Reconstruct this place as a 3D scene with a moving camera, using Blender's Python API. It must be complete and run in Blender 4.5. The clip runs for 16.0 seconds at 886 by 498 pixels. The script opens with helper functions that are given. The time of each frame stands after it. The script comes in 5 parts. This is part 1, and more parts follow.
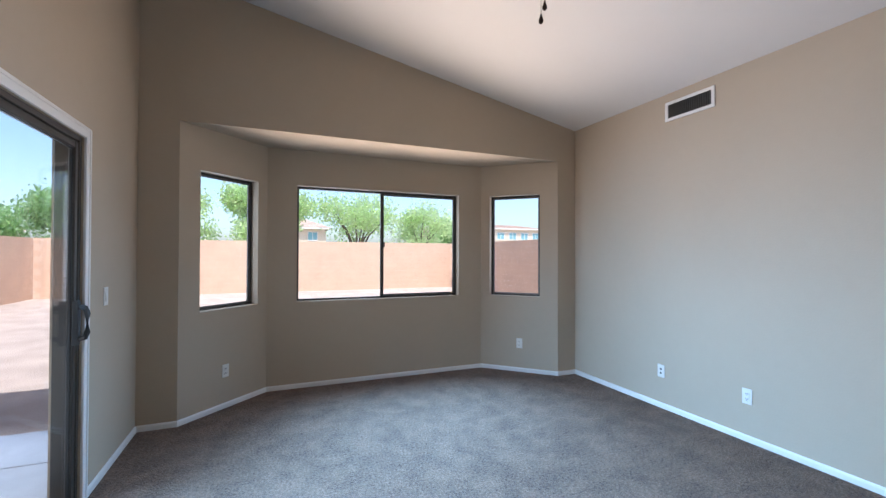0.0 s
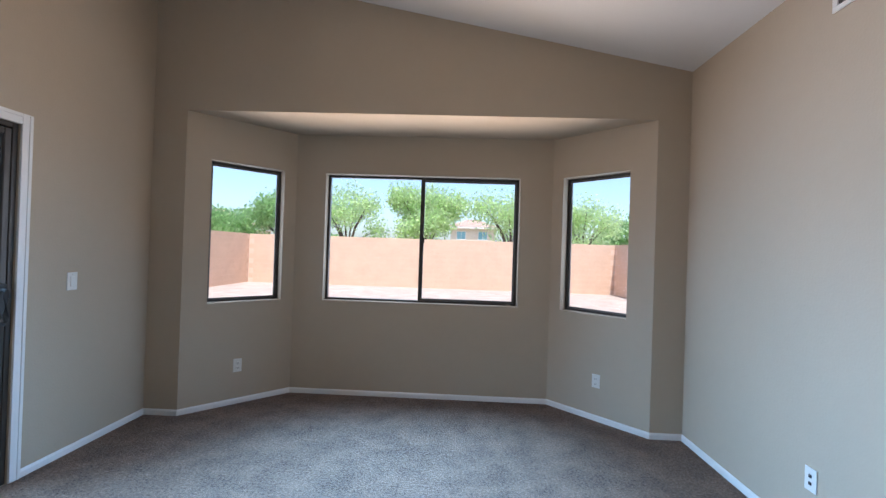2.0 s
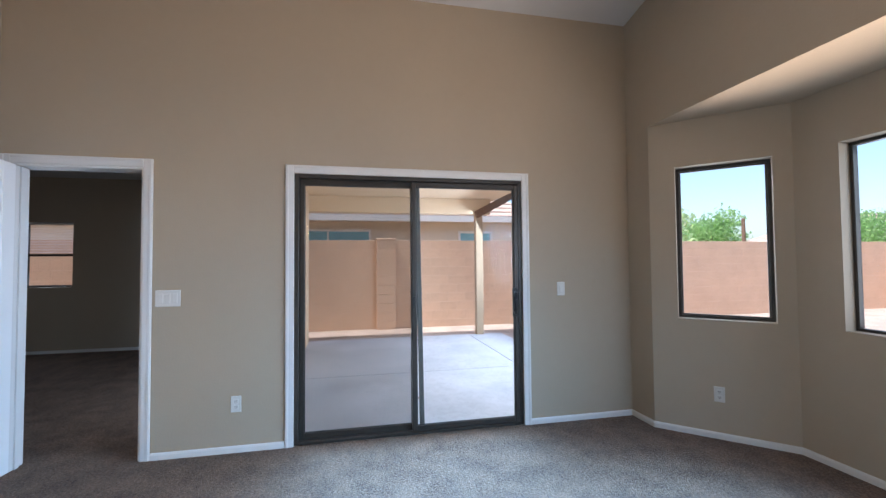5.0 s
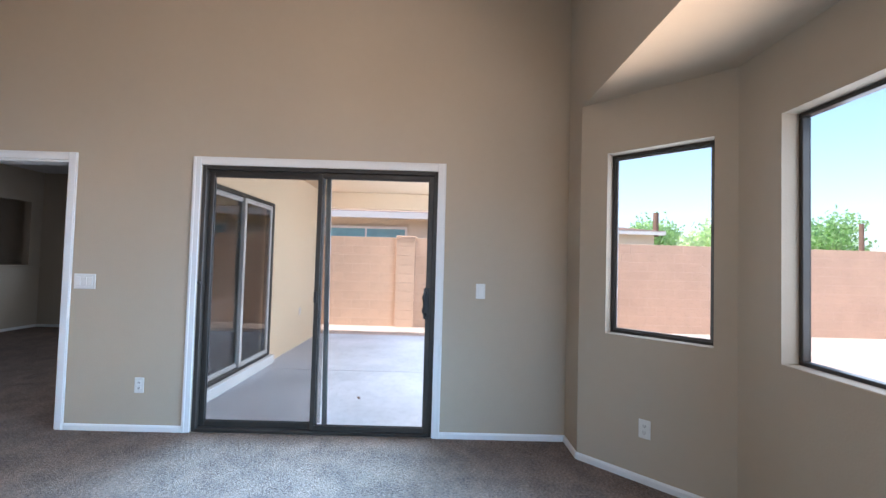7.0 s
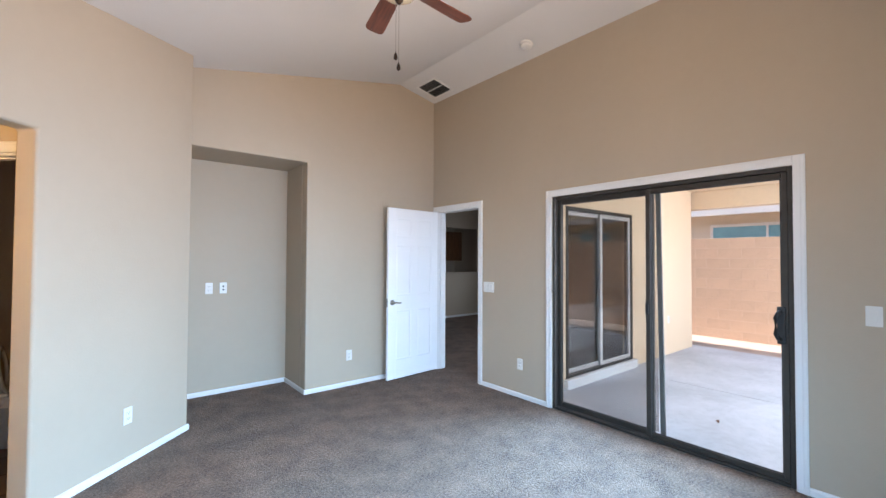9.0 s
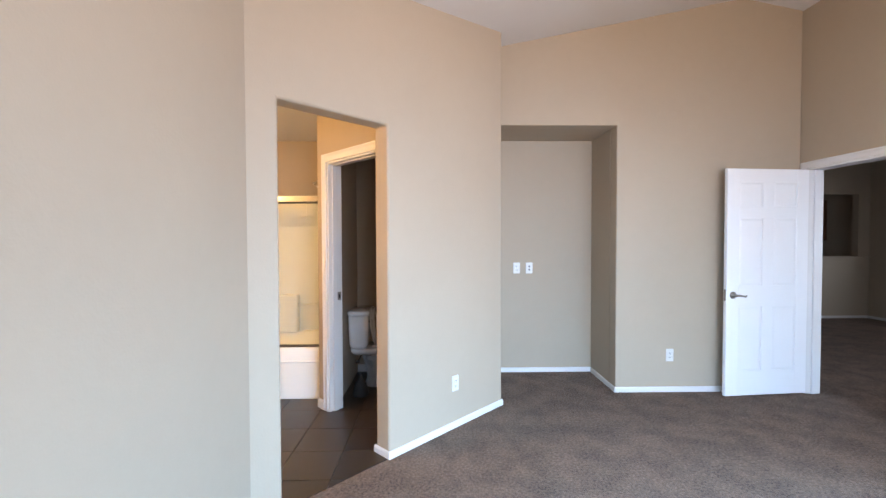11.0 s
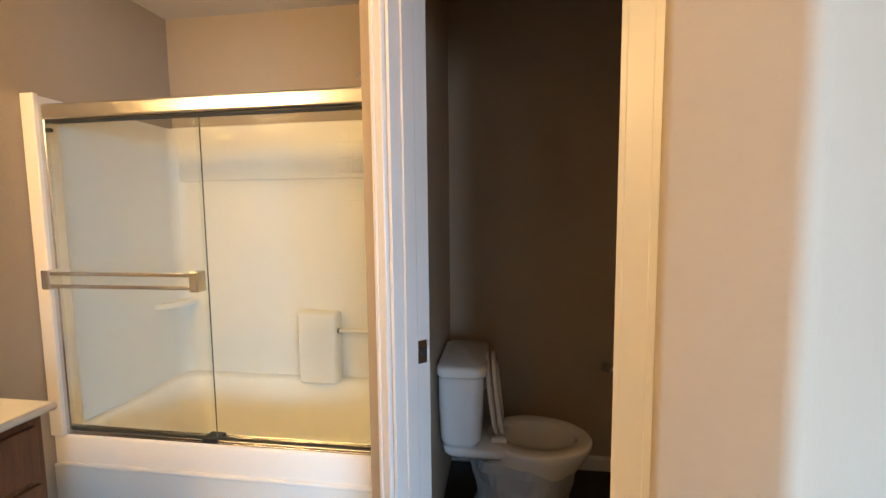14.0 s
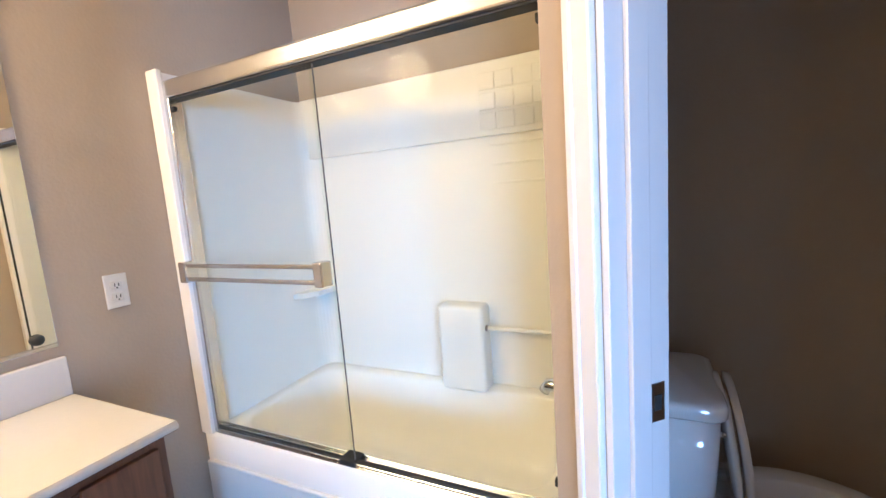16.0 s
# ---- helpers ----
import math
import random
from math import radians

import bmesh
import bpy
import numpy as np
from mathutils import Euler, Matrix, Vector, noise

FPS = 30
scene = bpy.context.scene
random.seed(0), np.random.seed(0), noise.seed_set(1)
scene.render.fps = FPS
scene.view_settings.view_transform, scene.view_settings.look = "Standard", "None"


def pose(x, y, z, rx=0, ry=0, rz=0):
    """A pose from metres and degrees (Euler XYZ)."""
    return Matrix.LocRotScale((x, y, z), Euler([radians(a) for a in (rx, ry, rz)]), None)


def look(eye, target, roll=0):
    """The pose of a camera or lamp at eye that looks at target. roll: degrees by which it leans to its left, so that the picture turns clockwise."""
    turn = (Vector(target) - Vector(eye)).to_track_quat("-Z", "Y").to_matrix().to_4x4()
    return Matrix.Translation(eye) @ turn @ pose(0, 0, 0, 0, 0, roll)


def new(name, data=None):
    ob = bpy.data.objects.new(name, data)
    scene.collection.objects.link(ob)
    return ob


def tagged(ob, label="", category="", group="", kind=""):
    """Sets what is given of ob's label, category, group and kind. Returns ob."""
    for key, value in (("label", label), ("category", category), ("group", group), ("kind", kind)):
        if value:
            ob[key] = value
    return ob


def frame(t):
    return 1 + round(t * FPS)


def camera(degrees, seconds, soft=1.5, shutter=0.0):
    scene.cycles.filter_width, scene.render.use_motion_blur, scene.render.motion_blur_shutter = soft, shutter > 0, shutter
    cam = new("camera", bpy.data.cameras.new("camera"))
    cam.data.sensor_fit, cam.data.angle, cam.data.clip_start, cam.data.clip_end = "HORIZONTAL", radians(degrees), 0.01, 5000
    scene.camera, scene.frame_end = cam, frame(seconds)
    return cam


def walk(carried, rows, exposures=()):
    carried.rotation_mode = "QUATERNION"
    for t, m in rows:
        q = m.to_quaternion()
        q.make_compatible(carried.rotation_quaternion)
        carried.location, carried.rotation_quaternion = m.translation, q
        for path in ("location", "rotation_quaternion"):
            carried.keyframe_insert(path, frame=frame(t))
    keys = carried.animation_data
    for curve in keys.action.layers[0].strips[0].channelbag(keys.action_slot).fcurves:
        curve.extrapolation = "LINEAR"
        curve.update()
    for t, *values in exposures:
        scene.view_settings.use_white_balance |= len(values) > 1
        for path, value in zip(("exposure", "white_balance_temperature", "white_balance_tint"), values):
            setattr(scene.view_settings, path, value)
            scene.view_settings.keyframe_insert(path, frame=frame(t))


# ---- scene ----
cam = camera(93.7, 16.0)
PATH = [
    (0, (0.966, 0.578, 1.402), (1.734, 2.425, 1.425), 0.2),
    (0.5, (1.347, 0.646, 1.398), (2.091, 2.502, 1.4), -0.2),
    (1, (1.782, 0.835, 1.4), (2.477, 2.711, 1.398), -0.1),
    (1.5, (2.205, 1.018, 1.381), (2.581, 2.983, 1.392), 0.3),
    (2, (2.516, 1.22, 1.399), (2.441, 3.219, 1.411), 1.9),
    (2.5, (2.745, 1.461, 1.425), (2.072, 3.344, 1.399), 3.2),
    (3, (2.926, 1.584, 1.411), (1.541, 3.024, 1.328), 2.9),
    (3.5, (3.131, 1.664, 1.35), (1.356, 2.584, 1.291), 2.2),
    (3.7, (3.195, 1.684, 1.351), (1.352, 2.461, 1.305), 1.7),
    (5.8, (3.301, 2.594, 1.364), (1.336, 2.956, 1.43), -0.4),
    (6, (3.296, 2.736, 1.373), (1.326, 3.079, 1.432), -0.3),
    (6.5, (3.31, 3.141, 1.363), (1.326, 3.391, 1.423), 0.5),
    (7, (3.212, 3.511, 1.338), (1.213, 3.53, 1.404), 1.6),
    (7.5, (3.17, 3.783, 1.38), (1.201, 3.435, 1.428), 2.2),
    (8, (3.193, 4.009, 1.404), (1.391, 3.141, 1.418), 2.4),
    (8.5, (3.291, 4.103, 1.439), (1.749, 2.829, 1.461), 1.3),
    (9, (3.382, 4.114, 1.441), (2.114, 2.568, 1.486), 0.3),
    (9.5, (3.382, 4.111, 1.456), (2.371, 2.386, 1.493), -0.2),
    (10, (3.343, 4.101, 1.44), (2.608, 2.242, 1.449), -0.4),
    (10.2, (3.346, 4.064, 1.433), (2.742, 2.157, 1.411), -0.3),
    (12.3, (3.546, 2.319, 1.398), (4.168, 0.419, 1.339), 0.5),
    (12.5, (3.598, 2.144, 1.372), (4.259, 0.257, 1.318), 0.5),
    (13, (3.712, 1.765, 1.36), (4.443, -0.095, 1.297), -0.9),
    (13.5, (3.851, 1.46, 1.365), (4.222, -0.502, 1.264), -1.0),
    (14, (3.939, 1.311, 1.364), (4.217, -0.663, 1.195), -0.6),
    (14.5, (3.968, 1.258, 1.363), (4.52, -0.656, 1.182), -0.3),
    (15, (4.017, 1.251, 1.364), (4.751, -0.6, 1.178), -0.7),
    (15.5, (4.083, 1.159, 1.334), (4.893, -0.661, 1.147), -1.7),
    (16, (4.198, 0.869, 1.332), (5.055, -0.919, 1.074), -4.3),
]
# stops and white balance of the camera as it adapts
walk(cam, [(t, look(e, g, r)) for t, e, g, r in PATH],
     [(0.0, 1.68, 5650, 12), (2.0, 1.64, 5650, 12), (3.5, 1.6, 5850, 12), (7.0, 2.1, 5750, 13), (9.0, 2.12, 6050, 14), (10.0, 2.12, 6250, 15), (12.3, 2.1, 6850, 21), (13.5, 2.1, 7400, 15), (14.0, 2.02, 6200, 12), (14.5, 2.3, 5100, 14), (15.0, 2.5, 4650, 13), (15.5, 2.62, 4800, 15), (16.0, 2.55, 4550, 13)])

# ---- world, sun, exposure ----
world = bpy.data.worlds.new("sky")
scene.world = world
world.use_nodes = True
_n, _l = world.node_tree.nodes, world.node_tree.links
SUN_ELEV, SUN_AZ = 69.0, 168.0      # azimuth clockwise from +y
sky = _n.new("ShaderNodeTexSky")
sky.sky_type, sky.sun_disc = "NISHITA", False
sky.sun_elevation, sky.sun_rotation = radians(SUN_ELEV), radians(SUN_AZ)
sky.air_density, sky.dust_density, sky.ozone_density = 1.0, 2.0, 1.0
_l.new(sky.outputs[0], _n["Background"].inputs[0])
_n["Background"].inputs[1].default_value = 0.088
sun_data = bpy.data.lights.new("sun", "SUN")
sun_data.energy, sun_data.angle, sun_data.color = 2.6, radians(0.53), (1.0, 0.94, 0.86)
sun = new("sun", sun_data)
_az, _el = radians(SUN_AZ), radians(SUN_ELEV)
sun.matrix_world = look((20 * math.sin(_az) * math.cos(_el), 20 * math.cos(_az) * math.cos(_el), 20 * math.sin(_el)), (0, 0, 0))


def area(name, at, to, sx, sy, watts, color, spread=180):
    d = bpy.data.lights.new(name, "AREA")
    d.shape, d.size, d.size_y, d.energy, d.color, d.spread = "RECTANGLE", sx, sy, watts, color, radians(spread)
    o = new(name, d)
    o.matrix_world = look(at, to)
    return o


# area lamps added in the openings for daylight: sky from above, sunlit ground from below
SKYC, GROUNDC, HAZEC = (0.36, 0.67, 1.0), (1.0, 0.72, 0.48), (0.80, 0.90, 1.0)
# centre, way in, width, height of the middle, height, share of all light, extra share of sky, dip of the sky's light
OPENINGS = (((2.15, 5.20), (0, -1), 1.75, 1.5, 1.15, 1.10, 1.0, 0.55), ((0.60, 4.86), (0.707, -0.707), 0.56, 1.5, 1.15, 0.42, 1.7, 0.34), ((3.72, 4.86), (-0.707, -0.707), 0.56, 1.5, 1.15, 0.38, 1.0, 0.55),
            ((0.0, 2.575), (1, 0), 1.7, 0.56, 0.9, 0.46, 1.0, 0.60), ((0.0, 2.575), (1, 0), 1.7, 1.50, 0.9, 0.24, 1.0, 0.60))
for (cx, cy), (ox, oy), w, zc, h, e, k, dip in OPENINGS:
    back = 0.5 * h * math.sin(radians(30))
    ix, iy = cx + ox * back, cy + oy * back
    area("window_daylight", (ix, iy, zc), (ix + ox, iy + oy, zc - dip), w, h, 20.0 * e * k, SKYC, 100)
    area("window_daylight", (ix, iy, zc), (ix + ox, iy + oy, zc + 0.42), w, h, (7.4 if oy else 5.6) * e, GROUNDC, 112)
    # third lamp added outside each opening to brighten the window reveals
    area("window_daylight", (cx - 0.22 * ox, cy - 0.22 * oy, zc), (cx + ox, cy + oy, zc), w, h, 4.5 * e, HAZEC, 175)


# ---- materials ----
def material(name, color, rough=0.6, metal=0.0, var=0.0, vscale=3.0, bump=0.0, bscale=120.0, bdist=0.002,
             tint=None, detail=4.0, spec=0.5, coat=0.0, rvar=0.0, island=0.0, leaf=False):
    """Principled paint: colour broken at a large and a fine scale, with fine relief."""
    m = bpy.data.materials.new(name)
    m.use_nodes = True
    n, l = m.node_tree.nodes, m.node_tree.links
    b = n["Principled BSDF"]
    b.inputs["Roughness"].default_value, b.inputs["Metallic"].default_value = rough, metal
    b.inputs["Specular IOR Level"].default_value = spec
    b.inputs["Coat Weight"].default_value = coat
    b.inputs["Base Color"].default_value = (*color, 1)
    tc = n.new("ShaderNodeTexCoord")
    if var:
        no = n.new("ShaderNodeTexNoise")
        no.inputs["Scale"].default_value, no.inputs["Detail"].default_value = vscale, detail
        l.new(tc.outputs["Object"], no.inputs["Vector"])
        fine = n.new("ShaderNodeTexNoise")
        fine.inputs["Scale"].default_value, fine.inputs["Detail"].default_value = vscale * 14, 3
        l.new(tc.outputs["Object"], fine.inputs["Vector"])
        av = n.new("ShaderNodeMath")
        av.operation = "MULTIPLY_ADD"
        av.inputs[1].default_value = 0.35
        l.new(fine.outputs[0], av.inputs[0])
        l.new(no.outputs[0], av.inputs[2])
        rmp = n.new("ShaderNodeMapRange")
        rmp.inputs[1].default_value, rmp.inputs[2].default_value = 0.45, 0.9
        l.new(av.outputs[0], rmp.inputs[0])
        mix = n.new("ShaderNodeMix")
        mix.data_type = "RGBA"
        dark = tint if tint else tuple(c * (1 - var) for c in color)
        mix.inputs[6].default_value, mix.inputs[7].default_value = (*dark, 1), (*color, 1)
        l.new(rmp.outputs[0], mix.inputs[0])
        out = mix.outputs[2]
        if island:
            oi = n.new("ShaderNodeObjectInfo")
            hs = n.new("ShaderNodeHueSaturation")
            vr = n.new("ShaderNodeMapRange")
            vr.inputs[3].default_value, vr.inputs[4].default_value = 1 - island, 1 + island
            l.new(oi.outputs["Random"], vr.inputs[0])
            l.new(vr.outputs[0], hs.inputs["Value"])
            l.new(out, hs.inputs["Color"])
            out = hs.outputs[0]
        l.new(out, b.inputs["Base Color"])
        if rvar:
            rr = n.new("ShaderNodeMapRange")
            rr.inputs[3].default_value, rr.inputs[4].default_value = rough - rvar, rough + rvar
            l.new(no.outputs[0], rr.inputs[0])
            l.new(rr.outputs[0], b.inputs["Roughness"])
    if leaf:
        tl, ms = n.new("ShaderNodeBsdfTranslucent"), n.new("ShaderNodeMixShader")
        tl.inputs[0].default_value = (min(1, color[0] * 2.0), min(1, color[1] * 2.1), color[2] * 1.6, 1)
        ms.inputs[0].default_value = 0.55
        l.new(b.outputs[0], ms.inputs[1])
        l.new(tl.outputs[0], ms.inputs[2])
        l.new(ms.outputs[0], n["Material Output"].inputs[0])
    if bump:
        bn = n.new("ShaderNodeTexNoise")
        bn.inputs["Scale"].default_value, bn.inputs["Detail"].default_value = bscale, 3
        l.new(tc.outputs["Object"], bn.inputs["Vector"])
        bp = n.new("ShaderNodeBump")
        bp.inputs["Strength"].default_value, bp.inputs["Distance"].default_value = bump, bdist
        l.new(bn.outputs[0], bp.inputs["Height"])
        l.new(bp.outputs[0], b.inputs["Normal"])
    return m


def glass_material(name, tint, rough=0.0, gloss=0.004):
    """A thin pane: mostly clear, with a mirror gloss at grazing angles."""
    m = bpy.data.materials.new(name)
    m.use_nodes = True
    n, l = m.node_tree.nodes, m.node_tree.links
    n.remove(n["Principled BSDF"])
    tr, gl, mx, lw, pw, ad = (n.new("ShaderNodeBsdfTransparent"), n.new("ShaderNodeBsdfGlossy"), n.new("ShaderNodeMixShader"), n.new("ShaderNodeLayerWeight"), n.new("ShaderNodeMath"), n.new("ShaderNodeMath"))
    tr.inputs[0].default_value = (*tint, 1)
    gl.inputs["Roughness"].default_value = rough
    lw.inputs[0].default_value = 0.5
    pw.operation, ad.operation = "POWER", "MULTIPLY_ADD"
    pw.inputs[1].default_value = 4.0
    ad.inputs[1].default_value, ad.inputs[2].default_value = 0.45, gloss
    l.new(lw.outputs["Facing"], pw.inputs[0])
    l.new(pw.outputs[0], ad.inputs[0])
    l.new(ad.outputs[0], mx.inputs[0])
    l.new(tr.outputs[0], mx.inputs[1])
    l.new(gl.outputs[0], mx.inputs[2])
    l.new(mx.outputs[0], n["Material Output"].inputs[0])
    return m


def glow(name, color, strength):
    m = bpy.data.materials.new(name)
    m.use_nodes = True
    b = m.node_tree.nodes["Principled BSDF"]
    b.inputs["Emission Color"].default_value = (*color, 1)
    b.inputs["Emission Strength"].default_value = strength
    return m


PAINT = material("beige_wall_paint", (0.395, 0.326, 0.245), 0.75, var=0.05, vscale=1.2, bump=0.22, bscale=85, bdist=0.004)
CEIL = material("white_ceiling_paint", (0.60, 0.59, 0.585), 0.85, var=0.03, vscale=1.0, bump=0.25, bscale=70, bdist=0.004)
TRIM = material("white_trim_paint", (0.66, 0.65, 0.635), 0.4, var=0.03, vscale=5, bump=0.04, bscale=60)
DOORW = material("white_door_paint", (0.80, 0.80, 0.80), 0.38, var=0.02, vscale=4, bump=0.06, bscale=160)
PLATE = material("white_plastic", (0.62, 0.61, 0.585), 0.35, var=0.02, vscale=20)
# black for cable jacks, and for the shade inside slots, holes and vents
DARKHOLE = material("dark_slot", (0.02, 0.02, 0.02), 0.7)
BRONZE = material("bronze_aluminium", (0.052, 0.046, 0.040), 0.42, metal=0.4, var=0.25, vscale=9)
BRONZE_LIGHT = material("weathered_bronze_aluminium", (0.14, 0.135, 0.125), 0.5, metal=0.4, var=0.2, vscale=12)
BLACK = material("black_plastic", (0.012, 0.012, 0.012), 0.6)
PANE = glass_material("window_glass", (0.985, 0.995, 0.99))
PATIO_GLASS = glass_material("tinted_patio_glass", (0.78, 0.80, 0.80), gloss=0.16)
SHOWERGLASS = glass_material("shower_glass", (0.955, 0.975, 0.945), gloss=0.002)
PALE_ALU = material("pale_aluminium", (0.46, 0.44, 0.42), 0.5, metal=0.2, var=0.12, vscale=10)
CHROME = material("polished_chrome", (0.78, 0.78, 0.79), 0.12, metal=1.0, var=0.05, vscale=8)
SILVER = material("bright_aluminium", (0.72, 0.72, 0.72), 0.24, metal=1.0, var=0.06, vscale=14)
NICKEL = material("satin_nickel", (0.30, 0.275, 0.245), 0.28, metal=1.0, var=0.1, vscale=30)
STUCCO = material("tan_stucco", (0.74, 0.57, 0.39), 0.9, var=0.10, vscale=0.8, bump=0.6, bscale=60, bdist=0.01)
STUCCO_FAR = material("pale_stucco", (0.66, 0.56, 0.42), 0.9, var=0.08, vscale=0.7, bump=0.4, bscale=30, bdist=0.01)
CONCRETE = material("patio_concrete", (0.52, 0.53, 0.565), 0.85, var=0.32, vscale=1.1, bump=0.3, bscale=45, bdist=0.004, detail=8)
GRAVEL = material("desert_gravel", (0.46, 0.36, 0.30), 0.95, var=0.30, vscale=2.2, bump=1.0, bscale=42, bdist=0.03, detail=10)
BLOCK = material("tan_block", (0.63, 0.425, 0.295), 0.92, var=0.13, vscale=2.0, bump=0.6, bscale=70, bdist=0.008, island=0.04)
MORTAR = material("block_mortar", (0.70, 0.50, 0.37), 0.95, var=0.12, vscale=4, bump=0.4, bscale=120)
ROOFTILE = material("clay_roof_tile", (0.42, 0.30, 0.24), 0.85, var=0.2, vscale=3, bump=0.3, bscale=40, island=0.1)
TIMBER = material("painted_timber", (0.44, 0.33, 0.22), 0.75, var=0.12, vscale=3, bump=0.2, bscale=60)
BROWNWOOD = material("weathered_fascia", (0.19, 0.11, 0.07), 0.8, var=0.2, vscale=4, bump=0.2, bscale=40)
LEAF = material("leaf_green", (0.22, 0.32, 0.15), 0.7, var=0.3, vscale=1.5, leaf=True)
LEAF2 = material("leaf_olive", (0.37, 0.44, 0.27), 0.7, var=0.3, vscale=1.5, leaf=True)
BARK = material("tree_bark", (0.12, 0.09, 0.065), 0.9, var=0.3, vscale=6, bump=0.8, bscale=30, bdist=0.02)


def carpet_material():
    """Cut pile: tuft-size relief, with brushed light and dark patches from feet and vacuum."""
    m = bpy.data.materials.new("grey_beige_carpet")
    m.use_nodes = True
    n, l = m.node_tree.nodes, m.node_tree.links
    b = n["Principled BSDF"]
    b.inputs["Roughness"].default_value = 0.95
    b.inputs["Specular IOR Level"].default_value = 0.15
    b.inputs["Sheen Weight"].default_value = 0.08
    tc = n.new("ShaderNodeTexCoord")

    def noise_of(scale, detail, dist=0.0):
        x = n.new("ShaderNodeTexNoise")
        x.inputs["Scale"].default_value, x.inputs["Detail"].default_value, x.inputs["Distortion"].default_value = scale, detail, dist
        l.new(tc.outputs["Object"], x.inputs["Vector"])
        return x
    mid, fine = noise_of(62, 3, 0.0), noise_of(170, 4)
    # nap brushed this way and that by a vacuum and by feet
    big = noise_of(4.5, 9, 0.25)
    big.inputs["Roughness"].default_value = 0.66
    vor = n.new("ShaderNodeTexVoronoi")
    vor.inputs["Scale"].default_value = 150
    l.new(tc.outputs["Object"], vor.inputs["Vector"])
    r1 = n.new("ShaderNodeMapRange")
    r1.inputs[1].default_value, r1.inputs[2].default_value = 0.38, 0.62
    r1.inputs[3].default_value, r1.inputs[4].default_value = 0.14, 0.62
    l.new(big.outputs[0], r1.inputs[0])
    add = n.new("ShaderNodeMath")
    add.operation = "MULTIPLY_ADD"
    add.inputs[1].default_value = 2.6
    l.new(mid.outputs[0], add.inputs[0])
    l.new(r1.outputs[0], add.inputs[2])
    add2 = n.new("ShaderNodeMath")
    add2.operation = "MULTIPLY_ADD"
    add2.inputs[1].default_value = 2.0
    l.new(fine.outputs[0], add2.inputs[0])
    l.new(add.outputs[0], add2.inputs[2])
    r2 = n.new("ShaderNodeMapRange")
    r2.inputs[1].default_value, r2.inputs[2].default_value = 1.95, 3.45
    l.new(add2.outputs[0], r2.inputs[0])
    ramp = n.new("ShaderNodeMix")
    ramp.data_type = "RGBA"
    ramp.inputs[6].default_value, ramp.inputs[7].default_value = (0.072, 0.048, 0.035, 1), (0.310, 0.210, 0.152, 1)
    l.new(r2.outputs[0], ramp.inputs[0])
    l.new(ramp.outputs[2], b.inputs["Base Color"])
    h = n.new("ShaderNodeMath")
    h.operation = "MULTIPLY_ADD"
    h.inputs[1].default_value = 0.7
    l.new(vor.outputs["Distance"], h.inputs[0])
    l.new(fine.outputs[0], h.inputs[2])
    h2 = n.new("ShaderNodeMath")
    h2.operation = "MULTIPLY_ADD"
    h2.inputs[1].default_value = 1.1
    l.new(mid.outputs[0], h2.inputs[0])
    l.new(h.outputs[0], h2.inputs[2])
    bp = n.new("ShaderNodeBump")
    bp.inputs["Strength"].default_value, bp.inputs["Distance"].default_value = 1.0, 0.014
    l.new(h2.outputs[0], bp.inputs["Height"])
    l.new(bp.outputs[0], b.inputs["Normal"])
    return m


def wood_material(name, light, dark, rough=0.4, axis="Z", scale=9.0):
    m = bpy.data.materials.new(name)
    m.use_nodes = True
    n, l = m.node_tree.nodes, m.node_tree.links
    b = n["Principled BSDF"]
    b.inputs["Roughness"].default_value = rough
    tc, mp, no = n.new("ShaderNodeTexCoord"), n.new("ShaderNodeMapping"), n.new("ShaderNodeTexNoise")
    mp.inputs["Scale"].default_value = {"X": (1, 12, 12), "Y": (12, 1, 12), "Z": (12, 12, 1)}[axis]
    no.inputs["Scale"].default_value, no.inputs["Detail"].default_value, no.inputs["Distortion"].default_value = scale * 0.4, 7, 0.6
    l.new(tc.outputs["Object"], mp.inputs[0])
    l.new(mp.outputs[0], no.inputs["Vector"])
    rm, mix = n.new("ShaderNodeMapRange"), n.new("ShaderNodeMix")
    rm.inputs[1].default_value, rm.inputs[2].default_value = 0.35, 0.68
    mix.data_type = "RGBA"
    mix.inputs[6].default_value, mix.inputs[7].default_value = (*dark, 1), (*light, 1)
    l.new(no.outputs[0], rm.inputs[0])
    l.new(rm.outputs[0], mix.inputs[0])
    l.new(mix.outputs[2], b.inputs["Base Color"])
    bp = n.new("ShaderNodeBump")
    bp.inputs["Strength"].default_value, bp.inputs["Distance"].default_value = 0.15, 0.002
    l.new(no.outputs[0], bp.inputs["Height"])
    l.new(bp.outputs[0], b.inputs["Normal"])
    return m


CARPET = carpet_material()
OAK = wood_material("honey_oak", (0.145, 0.056, 0.018), (0.076, 0.028, 0.009), 0.6)
CHERRY = wood_material("cherry_fan_blade", (0.16, 0.045, 0.022), (0.075, 0.020, 0.011), 0.35, "X")
CABINET = wood_material("dark_oak_cabinet", (0.20, 0.085, 0.035), (0.11, 0.045, 0.018), 0.45)
FIBERGLASS = material("white_fibreglass", (0.78, 0.75, 0.68), 0.42, var=0.02, vscale=2.5, coat=0.05)
CERAMIC = material("white_vitreous_china", (0.78, 0.78, 0.77), 0.08, var=0.02, vscale=4, coat=0.5)
MARBLE = material("white_cultured_marble", (0.58, 0.57, 0.565), 0.14, var=0.05, vscale=5, coat=0.3)
TILE = material("brown_floor_tile", (0.046, 0.031, 0.021), 0.35, var=0.35, vscale=5, bump=0.15, bscale=30, rvar=0.1, island=0.12)
